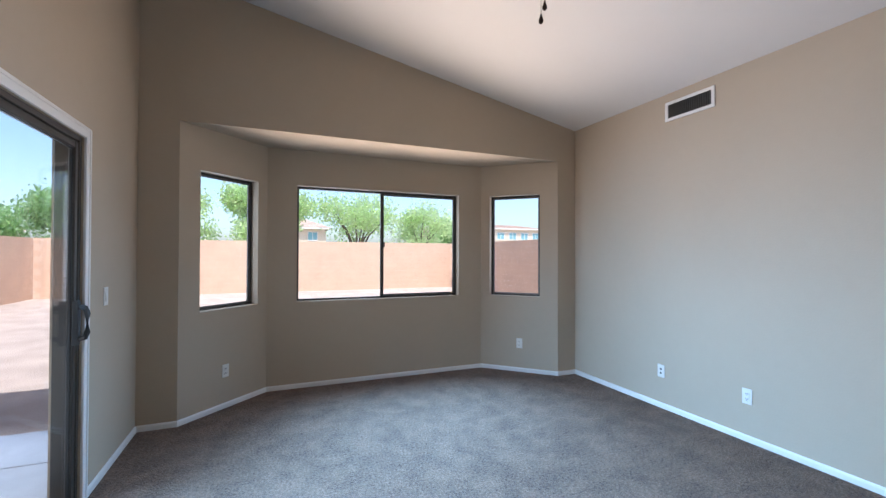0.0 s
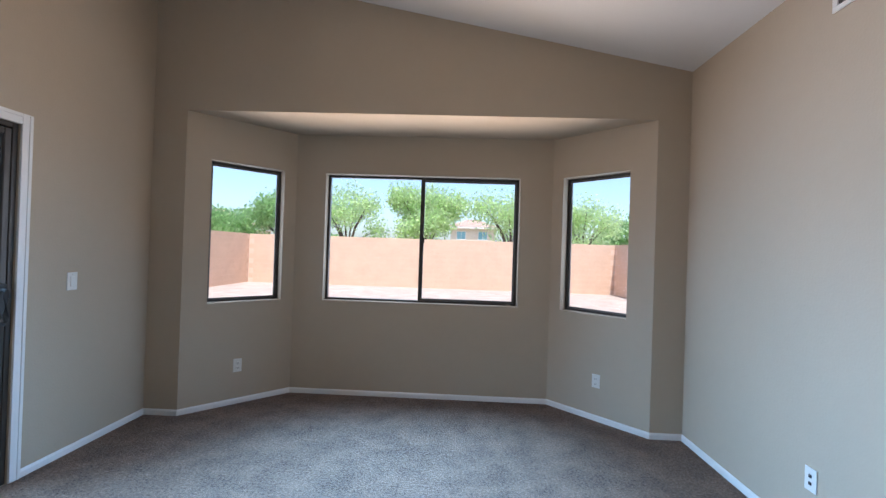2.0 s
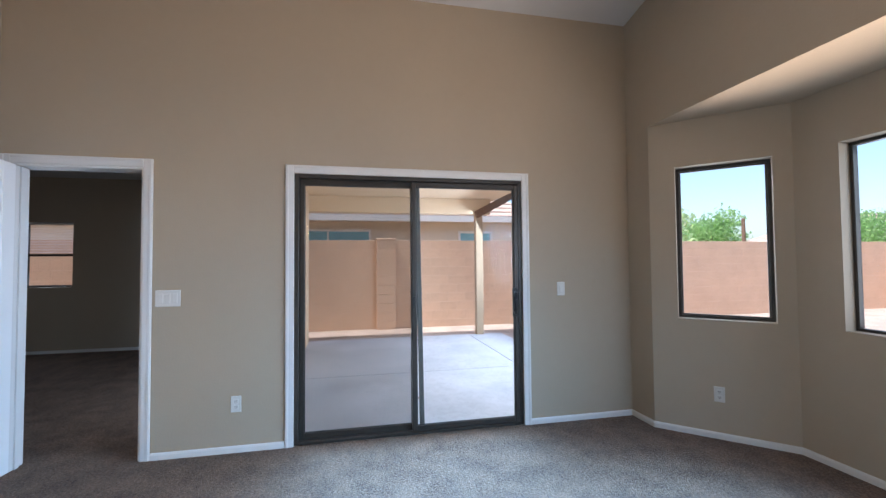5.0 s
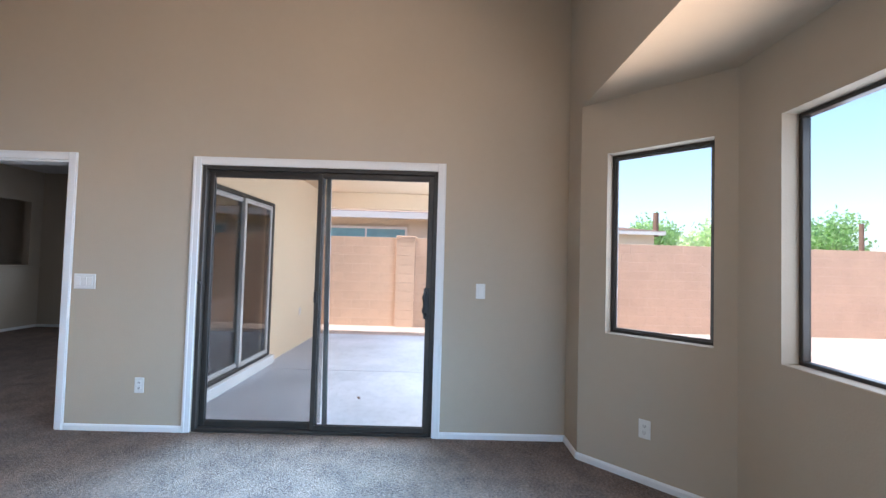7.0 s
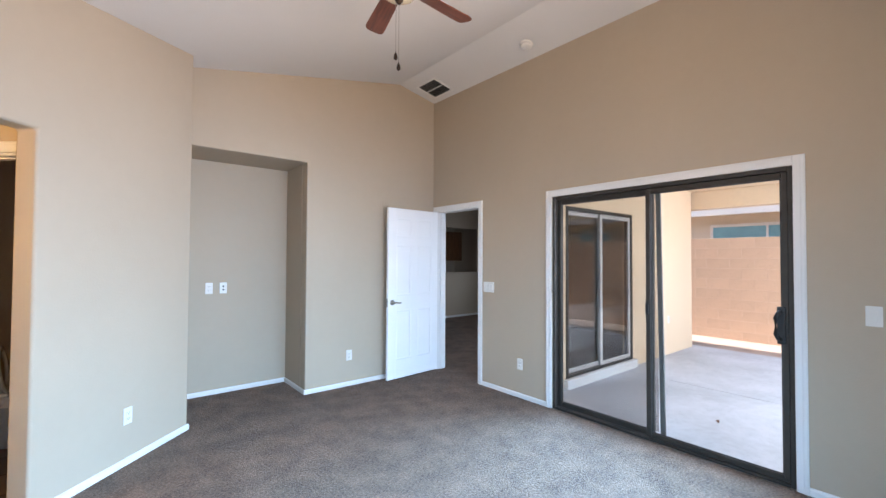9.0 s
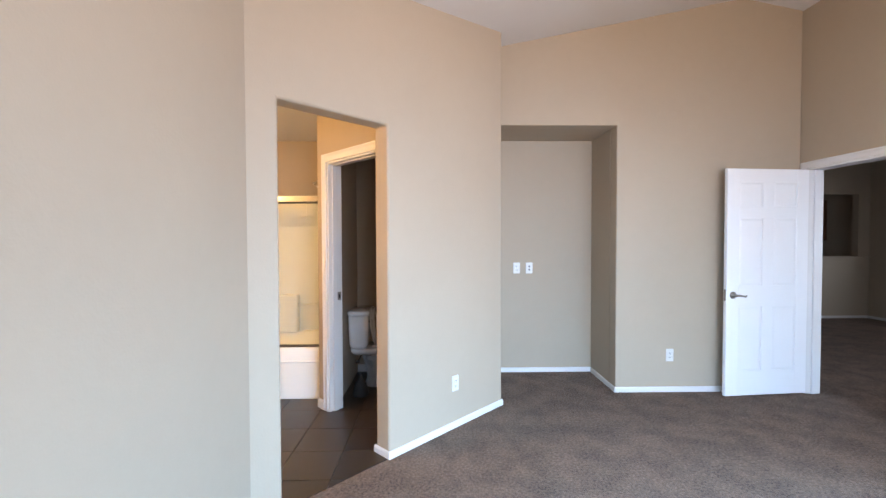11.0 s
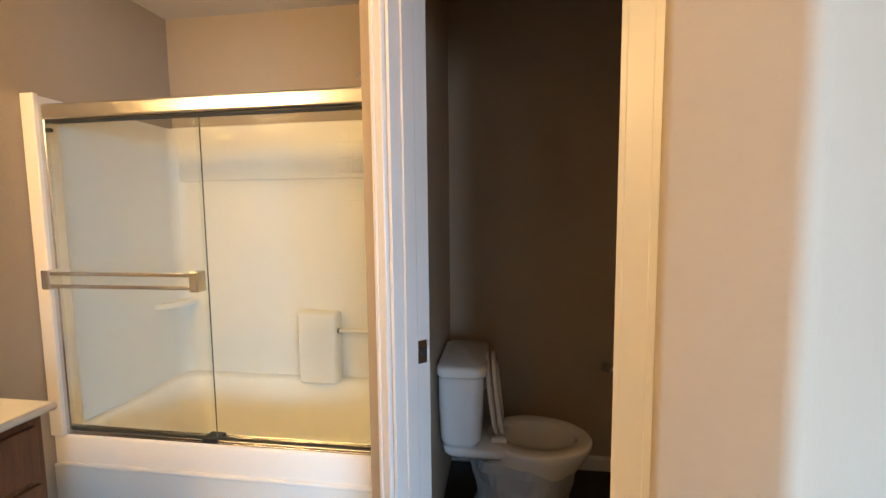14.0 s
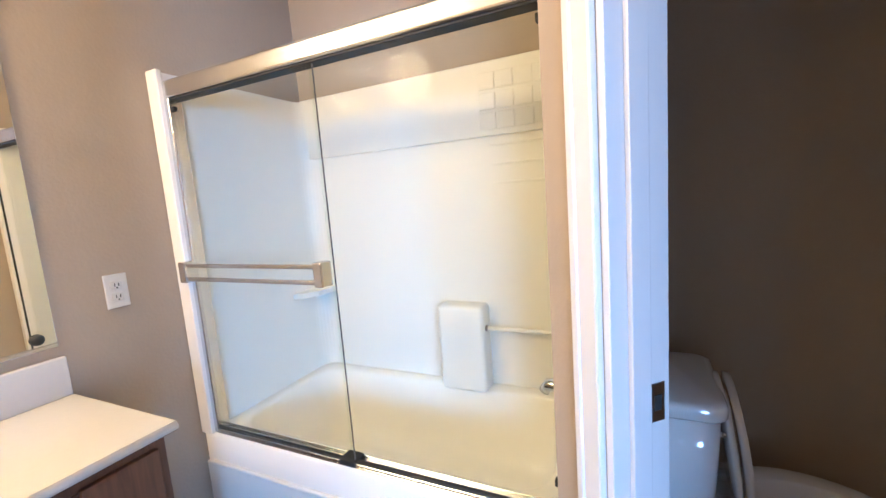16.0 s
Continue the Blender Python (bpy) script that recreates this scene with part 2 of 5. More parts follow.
GROUT = material("dark_grout", (0.06, 0.05, 0.042), 0.9, var=0.2, vscale=20, bump=0.3, bscale=200)
MIRROR = material("silvered_mirror", (0.88, 0.89, 0.88), 0.01, metal=1.0)


# ---- builders ----
def part(name, bm, mat, parent=None, label="", smooth=False):
    """One mesh object from a bmesh, under a thing or a part."""
    me = bpy.data.meshes.new(name)
    bm.normal_update()
    bm.to_mesh(me)
    bm.free()
    for mm in (mat if isinstance(mat, (list, tuple)) else [mat]):
        me.materials.append(mm)
    if smooth:
        me.polygons.foreach_set("use_smooth", [True] * len(me.polygons))
    ob = new(name, me)
    if parent:
        ob.parent = parent
    if label:
        ob["label"] = label
    return ob


def thing(name, m, label, category, group="", kind=""):
    """An empty at a thing's base, to parent its parts."""
    ob = new(name)
    ob.empty_display_size = 0.1
    ob.matrix_basis = m
    return tagged(ob, label, category, group, kind)


def box(lo, hi, bevel=0.0, seg=2, m=None, bm=None):
    own = bm is None
    bm = bmesh.new() if own else bm
    mid = [(a + b) / 2 for a, b in zip(lo, hi)]
    size = [abs(b - a) for a, b in zip(lo, hi)]
    mat4 = Matrix.Translation(mid) @ Matrix.Diagonal((*size, 1))
    if m is not None:
        mat4 = m @ mat4
    r = bmesh.ops.create_cube(bm, size=1, matrix=mat4)
    if bevel:
        es = list({e for v in r["verts"] for e in v.link_edges})
        bmesh.ops.bevel(bm, geom=es, offset=bevel, segments=seg, affect="EDGES", profile=0.5)
    return bm


def boxes(items, bevel=0.0, seg=1):
    """Several touching boxes of ONE part in one mesh."""
    bm = bmesh.new()
    for lo, hi in items:
        box(lo, hi, bevel, seg, bm=bm)
    return bm


def tube(path, r, sides=10, bm=None, closed=False):
    """A round bar along points."""
    bm = bmesh.new() if bm is None else bm
    pts = [Vector(p) for p in path]
    rings = []
    for i, p in enumerate(pts):
        if closed:
            d = (pts[(i + 1) % len(pts)] - pts[i - 1])
        else:
            d = pts[min(i + 1, len(pts) - 1)] - pts[max(i - 1, 0)]
        q = d.normalized().to_track_quat("Z", "Y")
        rr = r[i] if isinstance(r, (list, tuple)) else r
        rings.append([bm.verts.new(p + q @ Vector((rr * math.cos(a), rr * math.sin(a), 0))) for a in (2 * math.pi * k / sides for k in range(sides))])
    n = len(rings)
    for i in range(n if closed else n - 1):
        a, b = rings[i], rings[(i + 1) % n]
        for k in range(sides):
            bm.faces.new((a[k], a[(k + 1) % sides], b[(k + 1) % sides], b[k]))
    if not closed:
        bm.faces.new(rings[0][::-1])
        bm.faces.new(rings[-1])
    return bm


def lathe(profile, sides=32, bm=None, m=None):
    """Profile of (radius, height) turned round z."""
    bm = bmesh.new() if bm is None else bm
    m = m or Matrix.Identity(4)
    rings = []
    for r, z in profile:
        rings.append([bm.verts.new(m @ Vector((r * math.cos(a), r * math.sin(a), z))) for a in (2 * math.pi * k / sides for k in range(sides))])
    for a, b in zip(rings, rings[1:]):
        for k in range(sides):
            bm.faces.new((a[k], a[(k + 1) % sides], b[(k + 1) % sides], b[k]))
    bm.faces.new(rings[0][::-1])
    bm.faces.new(rings[-1])
    return bm


def loft(rings, bm=None, caps=(True, True)):
    """Rings of equally many points, bridged."""
    bm = bmesh.new() if bm is None else bm
    vs = [[bm.verts.new(p) for p in ring] for ring in rings]
    for a, b in zip(vs, vs[1:]):
        n = len(a)
        for k in range(n):
            bm.faces.new((a[k], a[(k + 1) % n], b[(k + 1) % n], b[k]))
    if caps[0]:
        bm.faces.new(vs[0][::-1])
    if caps[1]:
        bm.faces.new(vs[-1])
    return bm


def prism(poly, z0, z1, bm=None):
    """A flat slab on a plan polygon, anticlockwise."""
    return loft([[(x, y, z0) for x, y in poly], [(x, y, z1) for x, y in poly]], bm)


def wall_mesh(p0, p1, th, z0, top, holes=(), ext=(0, 0), cuts=()):
    """A wall whose inner face runs p0 to p1 with the room on its left; thickness to the right; top(u) may slope."""
    p0, p1 = Vector((*p0, 0)), Vector((*p1, 0))
    L = (p1 - p0).length
    d = (p1 - p0) / L
    n = Vector((d.y, -d.x, 0))
    us = sorted({-ext[0], L + ext[1], *cuts, *[u for h in holes for u in h[:2]]})
    zs = sorted({z0, 1e3, *[z for h in holes for z in h[2:]]})
    zs = [z for z in zs if z >= z0]
    solid = {}
    for i in range(len(us) - 1):
        for j in range(len(zs) - 1):
            u, z = (us[i] + us[i + 1]) / 2, (zs[j] + zs[j + 1]) / 2
            solid[i, j] = not any(h[0] < u < h[1] and h[2] < z < h[3] for h in holes)
    bm, vs = bmesh.new(), {}

    def v(i, j, k):
        if (i, j, k) not in vs:
            z = top(us[i]) if zs[j] > 900 else zs[j]
            vs[i, j, k] = bm.verts.new(p0 + d * us[i] + n * (th * k) + Vector((0, 0, z)))
        return vs[i, j, k]
    for (i, j), s in solid.items():
        if not s:
            continue
        bm.faces.new((v(i, j, 0), v(i + 1, j, 0), v(i + 1, j + 1, 0), v(i, j + 1, 0)))
        bm.faces.new((v(i, j, 1), v(i, j + 1, 1), v(i + 1, j + 1, 1), v(i + 1, j, 1)))
        if not solid.get((i - 1, j)):
            bm.faces.new((v(i, j, 0), v(i, j + 1, 0), v(i, j + 1, 1), v(i, j, 1)))
        if not solid.get((i + 1, j)):
            bm.faces.new((v(i + 1, j, 0), v(i + 1, j, 1), v(i + 1, j + 1, 1), v(i + 1, j + 1, 0)))
        if not solid.get((i, j - 1)):
            bm.faces.new((v(i, j, 0), v(i, j, 1), v(i + 1, j, 1), v(i + 1, j, 0)))
        if not solid.get((i, j + 1)):
            bm.faces.new((v(i, j + 1, 0), v(i + 1, j + 1, 0), v(i + 1, j + 1, 1), v(i, j + 1, 1)))
    return bm


def wall(name, p0, p1, th, z0, top, holes=(), ext=(0, 0), cuts=(), label="", mat=None, soft=0.0, category="wall"):
    t = top if callable(top) else (lambda u: top)
    ob = part(name, wall_mesh(p0, p1, th, z0, t, holes, ext, cuts), mat or PAINT)
    if soft:
        b = ob.modifiers.new("bullnose", "BEVEL")
        b.width, b.segments, b.limit_method, b.angle_limit = soft, 4, "ANGLE", radians(50)
        ob.data.polygons.foreach_set("use_smooth", [True] * len(ob.data.polygons))
        w = ob.modifiers.new("flat", "WEIGHTED_NORMAL")
        w.keep_sharp = False
    return tagged(ob, label or "beige painted drywall with a light orange-peel texture", category, kind="structure")


def on_wall(p0, p1, u, z, out=0.0):
    """Frame on a wall's inner face: x along p0 to p1, y into the wall, z up."""
    p0, p1 = Vector((*p0, 0)), Vector((*p1, 0))
    d = (p1 - p0).normalized()
    n = Vector((d.y, -d.x, 0))
    m = Matrix((d, n, Vector((0, 0, 1)))).transposed().to_4x4()
    m.translation = p0 + d * u - n * out + Vector((0, 0, z))
    return m


# ---- plan ----
T = 0.14                                  # wall thickness
NW, SW, SE_LOW = (0.0, 4.51), (0.0, -0.21), (2.81, -0.21)
DG0, DG1 = (2.81, 0.054), (4.29, 1.534)   # slanted wall with the bathroom opening
NE = (4.29, 4.51)
B1, B2, B3, B4 = (4.04, 4.51), (3.385, 5.165), (0.935, 5.165), (0.28, 4.51)   # bay
NICHE_Y, NICHE_X0 = -0.82, 1.71
RIDGE_X, RIDGE_Z, SLOPE = 0.55, 3.608, 0.2


def ceil_z(x):
    return RIDGE_Z - SLOPE * abs(x - RIDGE_X)


OV = 0.03
DOOR = (4.51 - 0.65, 4.51 + 0.14, -0.01, 2.05)      # u along the west wall
SLIDER = (4.51 - 3.49, 4.51 - 1.66, -0.01, 2.045)
WIN_Z = (0.893, 2.112)

# bedroom shell
floor = tagged(part("floor_carpet", prism([(-0.001, -0.36), (NICHE_X0 - 0.1, -0.36), (NICHE_X0 - 0.1, -1.02), (2.95, -1.02), (2.95, 0.19), (3.76, 1.0), (4.40, 1.64), (4.40, 4.66), (4.2, 4.66), (3.5, 5.3), (0.8, 5.3), (0.1, 4.66), (-0.001, 4.66)], -0.12, 0.0), CARPET),
               "worn grey-beige cut pile carpet with brushed patches", "carpet", kind="structure")
wall("wall_west", NW, SW, T, -0.12, ceil_z(0) + OV, [DOOR, SLIDER], (T, T), label="tall beige painted wall with a patio door and a doorway")
wall("wall_south", SW, (NICHE_X0, -0.21), T, -0.12, lambda u: ceil_z(u) + OV, ext=(0, 0), cuts=(RIDGE_X,), soft=0.012, label="beige painted wall beside a tall recess")
wall("wall_niche_header", (NICHE_X0 - 0.02, -0.21), SE_LOW, T, 2.455, lambda u: ceil_z(NICHE_X0 + u) + OV, ext=(0.0, 0.1), soft=0.01, label="beige painted drywall above the recess")
wall("wall_niche_back", (NICHE_X0 - 0.1, NICHE_Y), (2.95, NICHE_Y), T, -0.12, 2.6, label="beige painted back of the recess")
wall("wall_niche_west", (NICHE_X0, -0.21 - T), (NICHE_X0, NICHE_Y), 0.1, -0.12, 2.6, ext=(0, T), label="beige painted side of the recess")
wall("wall_niche_east", (2.812, NICHE_Y), (2.812, 0.05), 0.1, -0.12, lambda u: ceil_z(2.81) + OV, ext=(T, 0), label="beige painted side of the recess")
tagged(part("niche_soffit", box((NICHE_X0 - 0.1, NICHE_Y - T, 2.455), (2.9, -0.21 - T + 0.02, 2.6)), PAINT), "beige painted soffit of the recess", "soffit", kind="structure")
ARCH_U = (1.220, 1.93)
wall("wall_slanted", DG0, DG1, T, -0.12, lambda u: ceil_z(2.81 + u * 0.7071) + OV, [(*ARCH_U, -0.13, 2.148)], (0, 0.05), soft=0.018, label="slanted beige wall with a cased-free opening to the bathroom")
wall("wall_east", DG1, NE, T, -0.12, ceil_z(4.29) + OV, ext=(0.03, T), label="long beige painted wall with a supply vent")
wall("wall_north_east", NE, B1, T, -0.12, lambda u: ceil_z(4.29 - u) + OV, ext=(T, 0), label="narrow beige wall beside the bay")
wall("wall_north_header", B1, B4, T, 2.48, lambda u: ceil_z(4.04 - u) + OV, ext=(0, 0), cuts=(4.04 - RIDGE_X,), label="beige painted drywall above the window bay")
wall("wall_north_west", B4, NW, T, -0.12, lambda u: ceil_z(0.28 - u) + OV, ext=(0, T), label="narrow beige wall beside the bay")
BAYTOP = 2.6
wall("wall_bay_east", B1, B2, T, -0.12, BAYTOP, [(0.205, 0.815, *WIN_Z)], ext=(0, 0.06), label="slanted beige bay wall round a narrow window")
wall("wall_bay_north", B2, B3, T, -0.12, BAYTOP, [(3.385 - 3.082, 3.385 - 1.223, *WIN_Z)], ext=(0.06, 0.06), label="beige bay wall round a wide window")
wall("wall_bay_west", B3, B4, T, -0.12, BAYTOP, [(0.115, 0.738, *WIN_Z)], ext=(0.06, 0), label="slanted beige bay wall round a narrow window")
tagged(part("bay_soffit", prism([(0.2, 4.53), (4.1, 4.53), (4.1, 4.6), (3.45, 5.3), (0.85, 5.3), (0.2, 4.6)], 2.482, 2.66), PAINT), "beige painted soffit over the window bay", "soffit", kind="structure")

bm = bmesh.new()
x0, x1, y0, y1 = -0.3, 4.5, -0.5, 4.8
for xa, xb in ((x0, RIDGE_X), (RIDGE_X, x1)):
    loft([[(xa, y0, ceil_z(xa)), (xb, y0, ceil_z(xb)), (xb, y0, ceil_z(xb) + 0.2), (xa, y0, ceil_z(xa) + 0.2)],
          [(xa, y1, ceil_z(xa)), (xb, y1, ceil_z(xb)), (xb, y1, ceil_z(xb) + 0.2), (xa, y1, ceil_z(xa) + 0.2)]], bm)
bmesh.ops.remove_doubles(bm, verts=bm.verts, dist=0.0005)
bmesh.ops.recalc_face_normals(bm, faces=bm.faces)
tagged(part("ceiling", bm, CEIL), "white textured vaulted ceiling with a low ridge", "ceiling", kind="structure")

# bathroom shell
BX, BY, BN, BZ = 5.81, -0.885, 2.75, 2.465      # east wall, south wall, north wall, ceiling
TUB_W, TUB_Y = 4.361, -0.12                      # west end of the tub, its front
TD0, TD1 = (3.685, 0.735), (4.360, 0.060)           # slanted wall of the toilet room, room on its left seen from the bath
wall("wall_bath_south", (2.95, BY), (BX, BY), T, -0.12, BZ + 0.05, ext=(0, T), label="beige painted bathroom wall")
wall("wall_bath_east", (BX, BY), (BX, BN), T, -0.12, BZ + 0.05, ext=(T, T), label="beige painted bathroom wall behind the vanity")
wall("wall_bath_north", (BX, BN), (4.43, BN), T, -0.12, BZ + 0.05, ext=(T, 0.05), label="beige painted bathroom wall")
TL = math.hypot(TD1[0] - TD0[0], TD1[1] - TD0[1])
wall("wall_toilet_slanted", TD0, TD1, 0.125, -0.12, BZ + 0.05, [(0.10, 0.805, -0.13, 2.05)], ext=(0.1, 0), label="slanted beige wall with the toilet doorway")
tagged(part("wall_tub_end", box((4.212, BY - 0.02, -0.12), (TUB_W, 0.055, BZ + 0.05)), PAINT), "beige painted wall between tub and toilet", "wall", kind="structure")
tagged(part("wall_toilet_west", box((2.925, BY - 0.02, -0.12), (2.985, 0.09, BZ + 0.05)), PAINT), "beige painted toilet room wall", "wall", kind="structure")
tagged(part("ceiling_bath", prism([(2.92, -1.0), (5.95, -1.0), (5.95, 2.9), (4.36, 2.9), (4.36, 1.47), (2.95, 0.1)], BZ, BZ + 0.12), CEIL), "white textured bathroom ceiling", "ceiling", kind="structure")
floor_bath = tagged(part("floor_tile", prism([(2.92, -1.02), (5.95, -1.02), (5.95, 2.9), (4.41, 2.9), (4.41, 1.651), (2.955, 0.196)], -0.12, -0.012), GROUT), "dark brown square floor tiles with thin grout", "tile floor", kind="structure")


# ---- windows ----
def window(name, p0, p1, u0, u1, z0, z1, panes, label, mullion=0.5):
    """Aluminium window set back in its opening: frame bars, panes, a sliding sash rail."""
    m = on_wall(p0, p1, u0, z0)
    w, h = u1 - u0, z1 - z0
    root = thing(name, m, label, "window", kind="structure")
    f, d0, d1 = 0.022, 0.084, 0.128
    part("window_frame", boxes([((0, d0, 0), (w, d1, f)), ((0, d0, h - f), (w, d1, h)), ((0, d0, f), (f, d1, h - f)), ((w - f, d0, f), (w, d1, h - f))], 0.003), BRONZE, root)
    part("drywall_sill", box((-0.0, 0.003, -0.006), (w, d0 + 0.002, 0.004), 0.002), PAINT, root, "painted drywall window sill")
    if panes == 2:
        c = w * mullion
        part("meeting_rail", box((c - 0.02, d0 + 0.008, f), (c + 0.02, d1 - 0.008, h - f), 0.003), BRONZE, root, "dark bronze meeting rail")
        part("sash_frame", boxes([((f, d0 + 0.012, f), (c - 0.02, d0 + 0.03, f + 0.022)), ((f, d0 + 0.012, h - f - 0.022), (c - 0.02, d0 + 0.03, h - f)), ((f, d0 + 0.012, f + 0.022), (f + 0.018, d0 + 0.03, h - f - 0.022))], 0.002), BRONZE_LIGHT, root)
        part("sash_latch", box((c - 0.03, d0 - 0.006, h * 0.5 - 0.03), (c - 0.005, d0 + 0.01, h * 0.5 + 0.03), 0.004), BLACK, root, "small dark sash latch")
        part("weep_cap", box((0.05, d0 - 0.004, 0.006), (0.09, d0 + 0.002, 0.014), 0.001), SILVER, root, "small bright weep cap")
        spans = [(f, c - 0.02, d0 + 0.022), (c + 0.02, w - f, d0 + 0.034)]
    else:
        part("glazing_bead", boxes([((f, d0 + 0.012, f), (w - f, d0 + 0.03, f + 0.014)), ((f, d0 + 0.012, h - f - 0.014), (w - f, d0 + 0.03, h - f)), ((f, d0 + 0.012, f + 0.014), (f + 0.014, d0 + 0.03, h - f - 0.014)), ((w - f - 0.014, d0 + 0.012, f + 0.014), (w - f, d0 + 0.03, h - f - 0.014))], 0.002), BRONZE_LIGHT, root)
        spans = [(f, w - f, d0 + 0.024)]
    for a, b, d in spans:
        g = part("pane", box((a, d, f), (b, d + 0.004, h - f)), PANE, root)
        g.visible_shadow = False
    return root


window("window_1", B3, B4, 0.115, 0.738, *WIN_Z, 1, "narrow fixed window in a dark bronze frame")
window("window_2", B2, B3, 3.385 - 3.082, 3.385 - 1.223, *WIN_Z, 2, "wide sliding window in a dark bronze frame")
window("window_3", B1, B2, 0.205, 0.815, *WIN_Z, 1, "narrow fixed window in a dark bronze frame")


# ---- patio door ----
def casing(p0, p1, u0, u1, top, w=0.062, d=0.014, side=1, parent=None, sides=(True, True)):
    """Door casing round an opening: two uprights and a head, with a stepped face."""
    out = []
    m = on_wall(p0, p1, 0, 0)
    spans = []
    if sides[0]:
        spans.append(("casing_upright", (u0 - w, u0, 0, top + w)))
    if sides[1]:
        spans.append(("casing_upright", (u1, u1 + w, 0, top + w)))
    spans.append(("casing_head", (u0, u1, top, top + w)))
    for nm, (a, b, z0, z1) in spans:
        bm = bmesh.new()
        lo, hi = ((a, -d, z0), (b, 0.001, z1)) if side > 0 else ((a, 0.0, z0), (b, d, z1))
        box(lo, hi, 0.004, 2, bm=bm)
        if nm == "casing_head":
            s0, s1 = (a, -d - 0.004, z1 - 0.022), (b, -d + 0.004, z1 - 0.006)
        else:
            e = a if a < u0 else b
            s0, s1 = ((a + 0.006, -d - 0.004, z0), (a + 0.024, -d + 0.004, z1 - 0.006)) if a < u0 else ((b - 0.024, -d - 0.004, z0), (b - 0.006, -d + 0.004, z1 - 0.006))
        if side > 0:
            box(s0, s1, 0.002, 1, bm=bm)
        out.append(part(nm, bm, TRIM, parent))
    return out


root = thing("door_1", on_wall(NW, SW, SLIDER[0], 0), "closed two-panel sliding glass patio door in dark bronze frame", "patio door", kind="structure")
W, H = SLIDER[1] - SLIDER[0], 2.045
J = 0.030
part("door_frame", boxes([((0, 0.01, 0), (J, 0.12, H)), ((W - J, 0.01, 0), (W, 0.12, H)), ((J, 0.01, H - J), (W - J, 0.12, H)), ((J, 0.004, 0.0), (W - J, 0.13, 0.024)), ((J, 0.05, 0.024), (W - J, 0.056, 0.036)), ((J, 0.05, H - 0.045), (W - J, 0.056, H - J))], 0.003), BRONZE, root)


def slider_panel(name, a, b, d):
    s = 0.037
    p = part(name, boxes([((a, d, 0.026), (a + s, d + 0.032, H - 0.035)), ((b - s, d, 0.026), (b, d + 0.032, H - 0.035)), ((a + s, d, 0.026), (b - s, d + 0.032, 0.064)), ((a + s, d, H - 0.074), (b - s, d + 0.032, H - 0.035))], 0.004), BRONZE, root)
    part("glazing_gasket", boxes([((a + s, d + 0.010, 0.064), (a + s + 0.006, d + 0.023, H - 0.074)), ((b - s - 0.006, d + 0.010, 0.064), (b - s, d + 0.023, H - 0.074)), ((a + s + 0.006, d + 0.010, 0.064), (b - s - 0.006, d + 0.023, 0.070)), ((a + s + 0.006, d + 0.010, H - 0.080), (b - s - 0.006, d + 0.023, H - 0.074))], 0.001), BLACK, p, "thin black glazing gasket")
    g = part("pane", box((a + s, d + 0.014, 0.064), (b - s, d + 0.019, H - 0.074)), PANE, p)
    g.visible_shadow = False
    return p


mid = 4.51 - 2.575 - SLIDER[0]
near = slider_panel("sliding_panel", J, mid + 0.02, 0.015)
far = slider_panel("fixed_panel", mid - 0.02, W - J, 0.062)
part("handle_plate", box((0.046, -0.012, 0.90), (0.088, 0.016, 1.14), 0.006), BLACK, near)
part("pull_handle", tube([(0.068, 0.008, 0.93), (0.074, -0.04, 0.94), (0.085, -0.052, 0.97), (0.085, -0.052, 1.07), (0.074, -0.04, 1.10), (0.068, 0.008, 1.11)], 0.014, 10), BLACK, near, "black pull handle", True)
part("thumb_latch", box((0.062, -0.006, 1.0), (0.074, 0.006, 1.03), 0.003), BLACK, near)
part("finger_latch", box((mid - 0.005, 0.002, 1.0), (mid + 0.02, 0.016, 1.09), 0.004), BLACK, near)
part("security_pin", tube([(W - 0.02, 0.02, 1.13), (W - 0.02, -0.012, 1.13)], 0.012, 10), BLACK, far)
# insect screen parked outside, leaning a little out of true
scr = part("screen_frame", boxes([((mid - 0.075, 0.105, 0.03), (mid - 0.035, 0.122, H - 0.05))], 0.003), BRONZE_LIGHT, root)
scr.matrix_basis = Matrix.Translation((mid, 0, 1.0)) @ Matrix.Rotation(radians(0.9), 4, "Y") @ Matrix.Translation((-mid, 0, -1.0))
SCREEN = bpy.data.materials.new("insect_screen")
SCREEN.use_nodes = True
_s = SCREEN.node_tree
_s.nodes.remove(_s.nodes["Principled BSDF"])
_t = _s.nodes.new("ShaderNodeBsdfTransparent")
_t.inputs[0].default_value = (0.755, 0.745, 0.735, 1)
_s.links.new(_t.outputs[0], _s.nodes["Material Output"].inputs[0])
sm = part("screen_mesh", box((mid - 0.036, 0.112, 0.05), (W - 0.05, 0.1135, H - 0.07)), SCREEN, root, "grey insect screen mesh")
sm.visible_shadow = False
cas = thing("door_casing", Matrix.Identity(4), "white painted moulded casing round the patio door", "door casing", kind="structure")
for o in casing(NW, SW, SLIDER[0], SLIDER[1], 2.045, parent=cas):
    o.matrix_basis = on_wall(NW, SW, 0, 0)

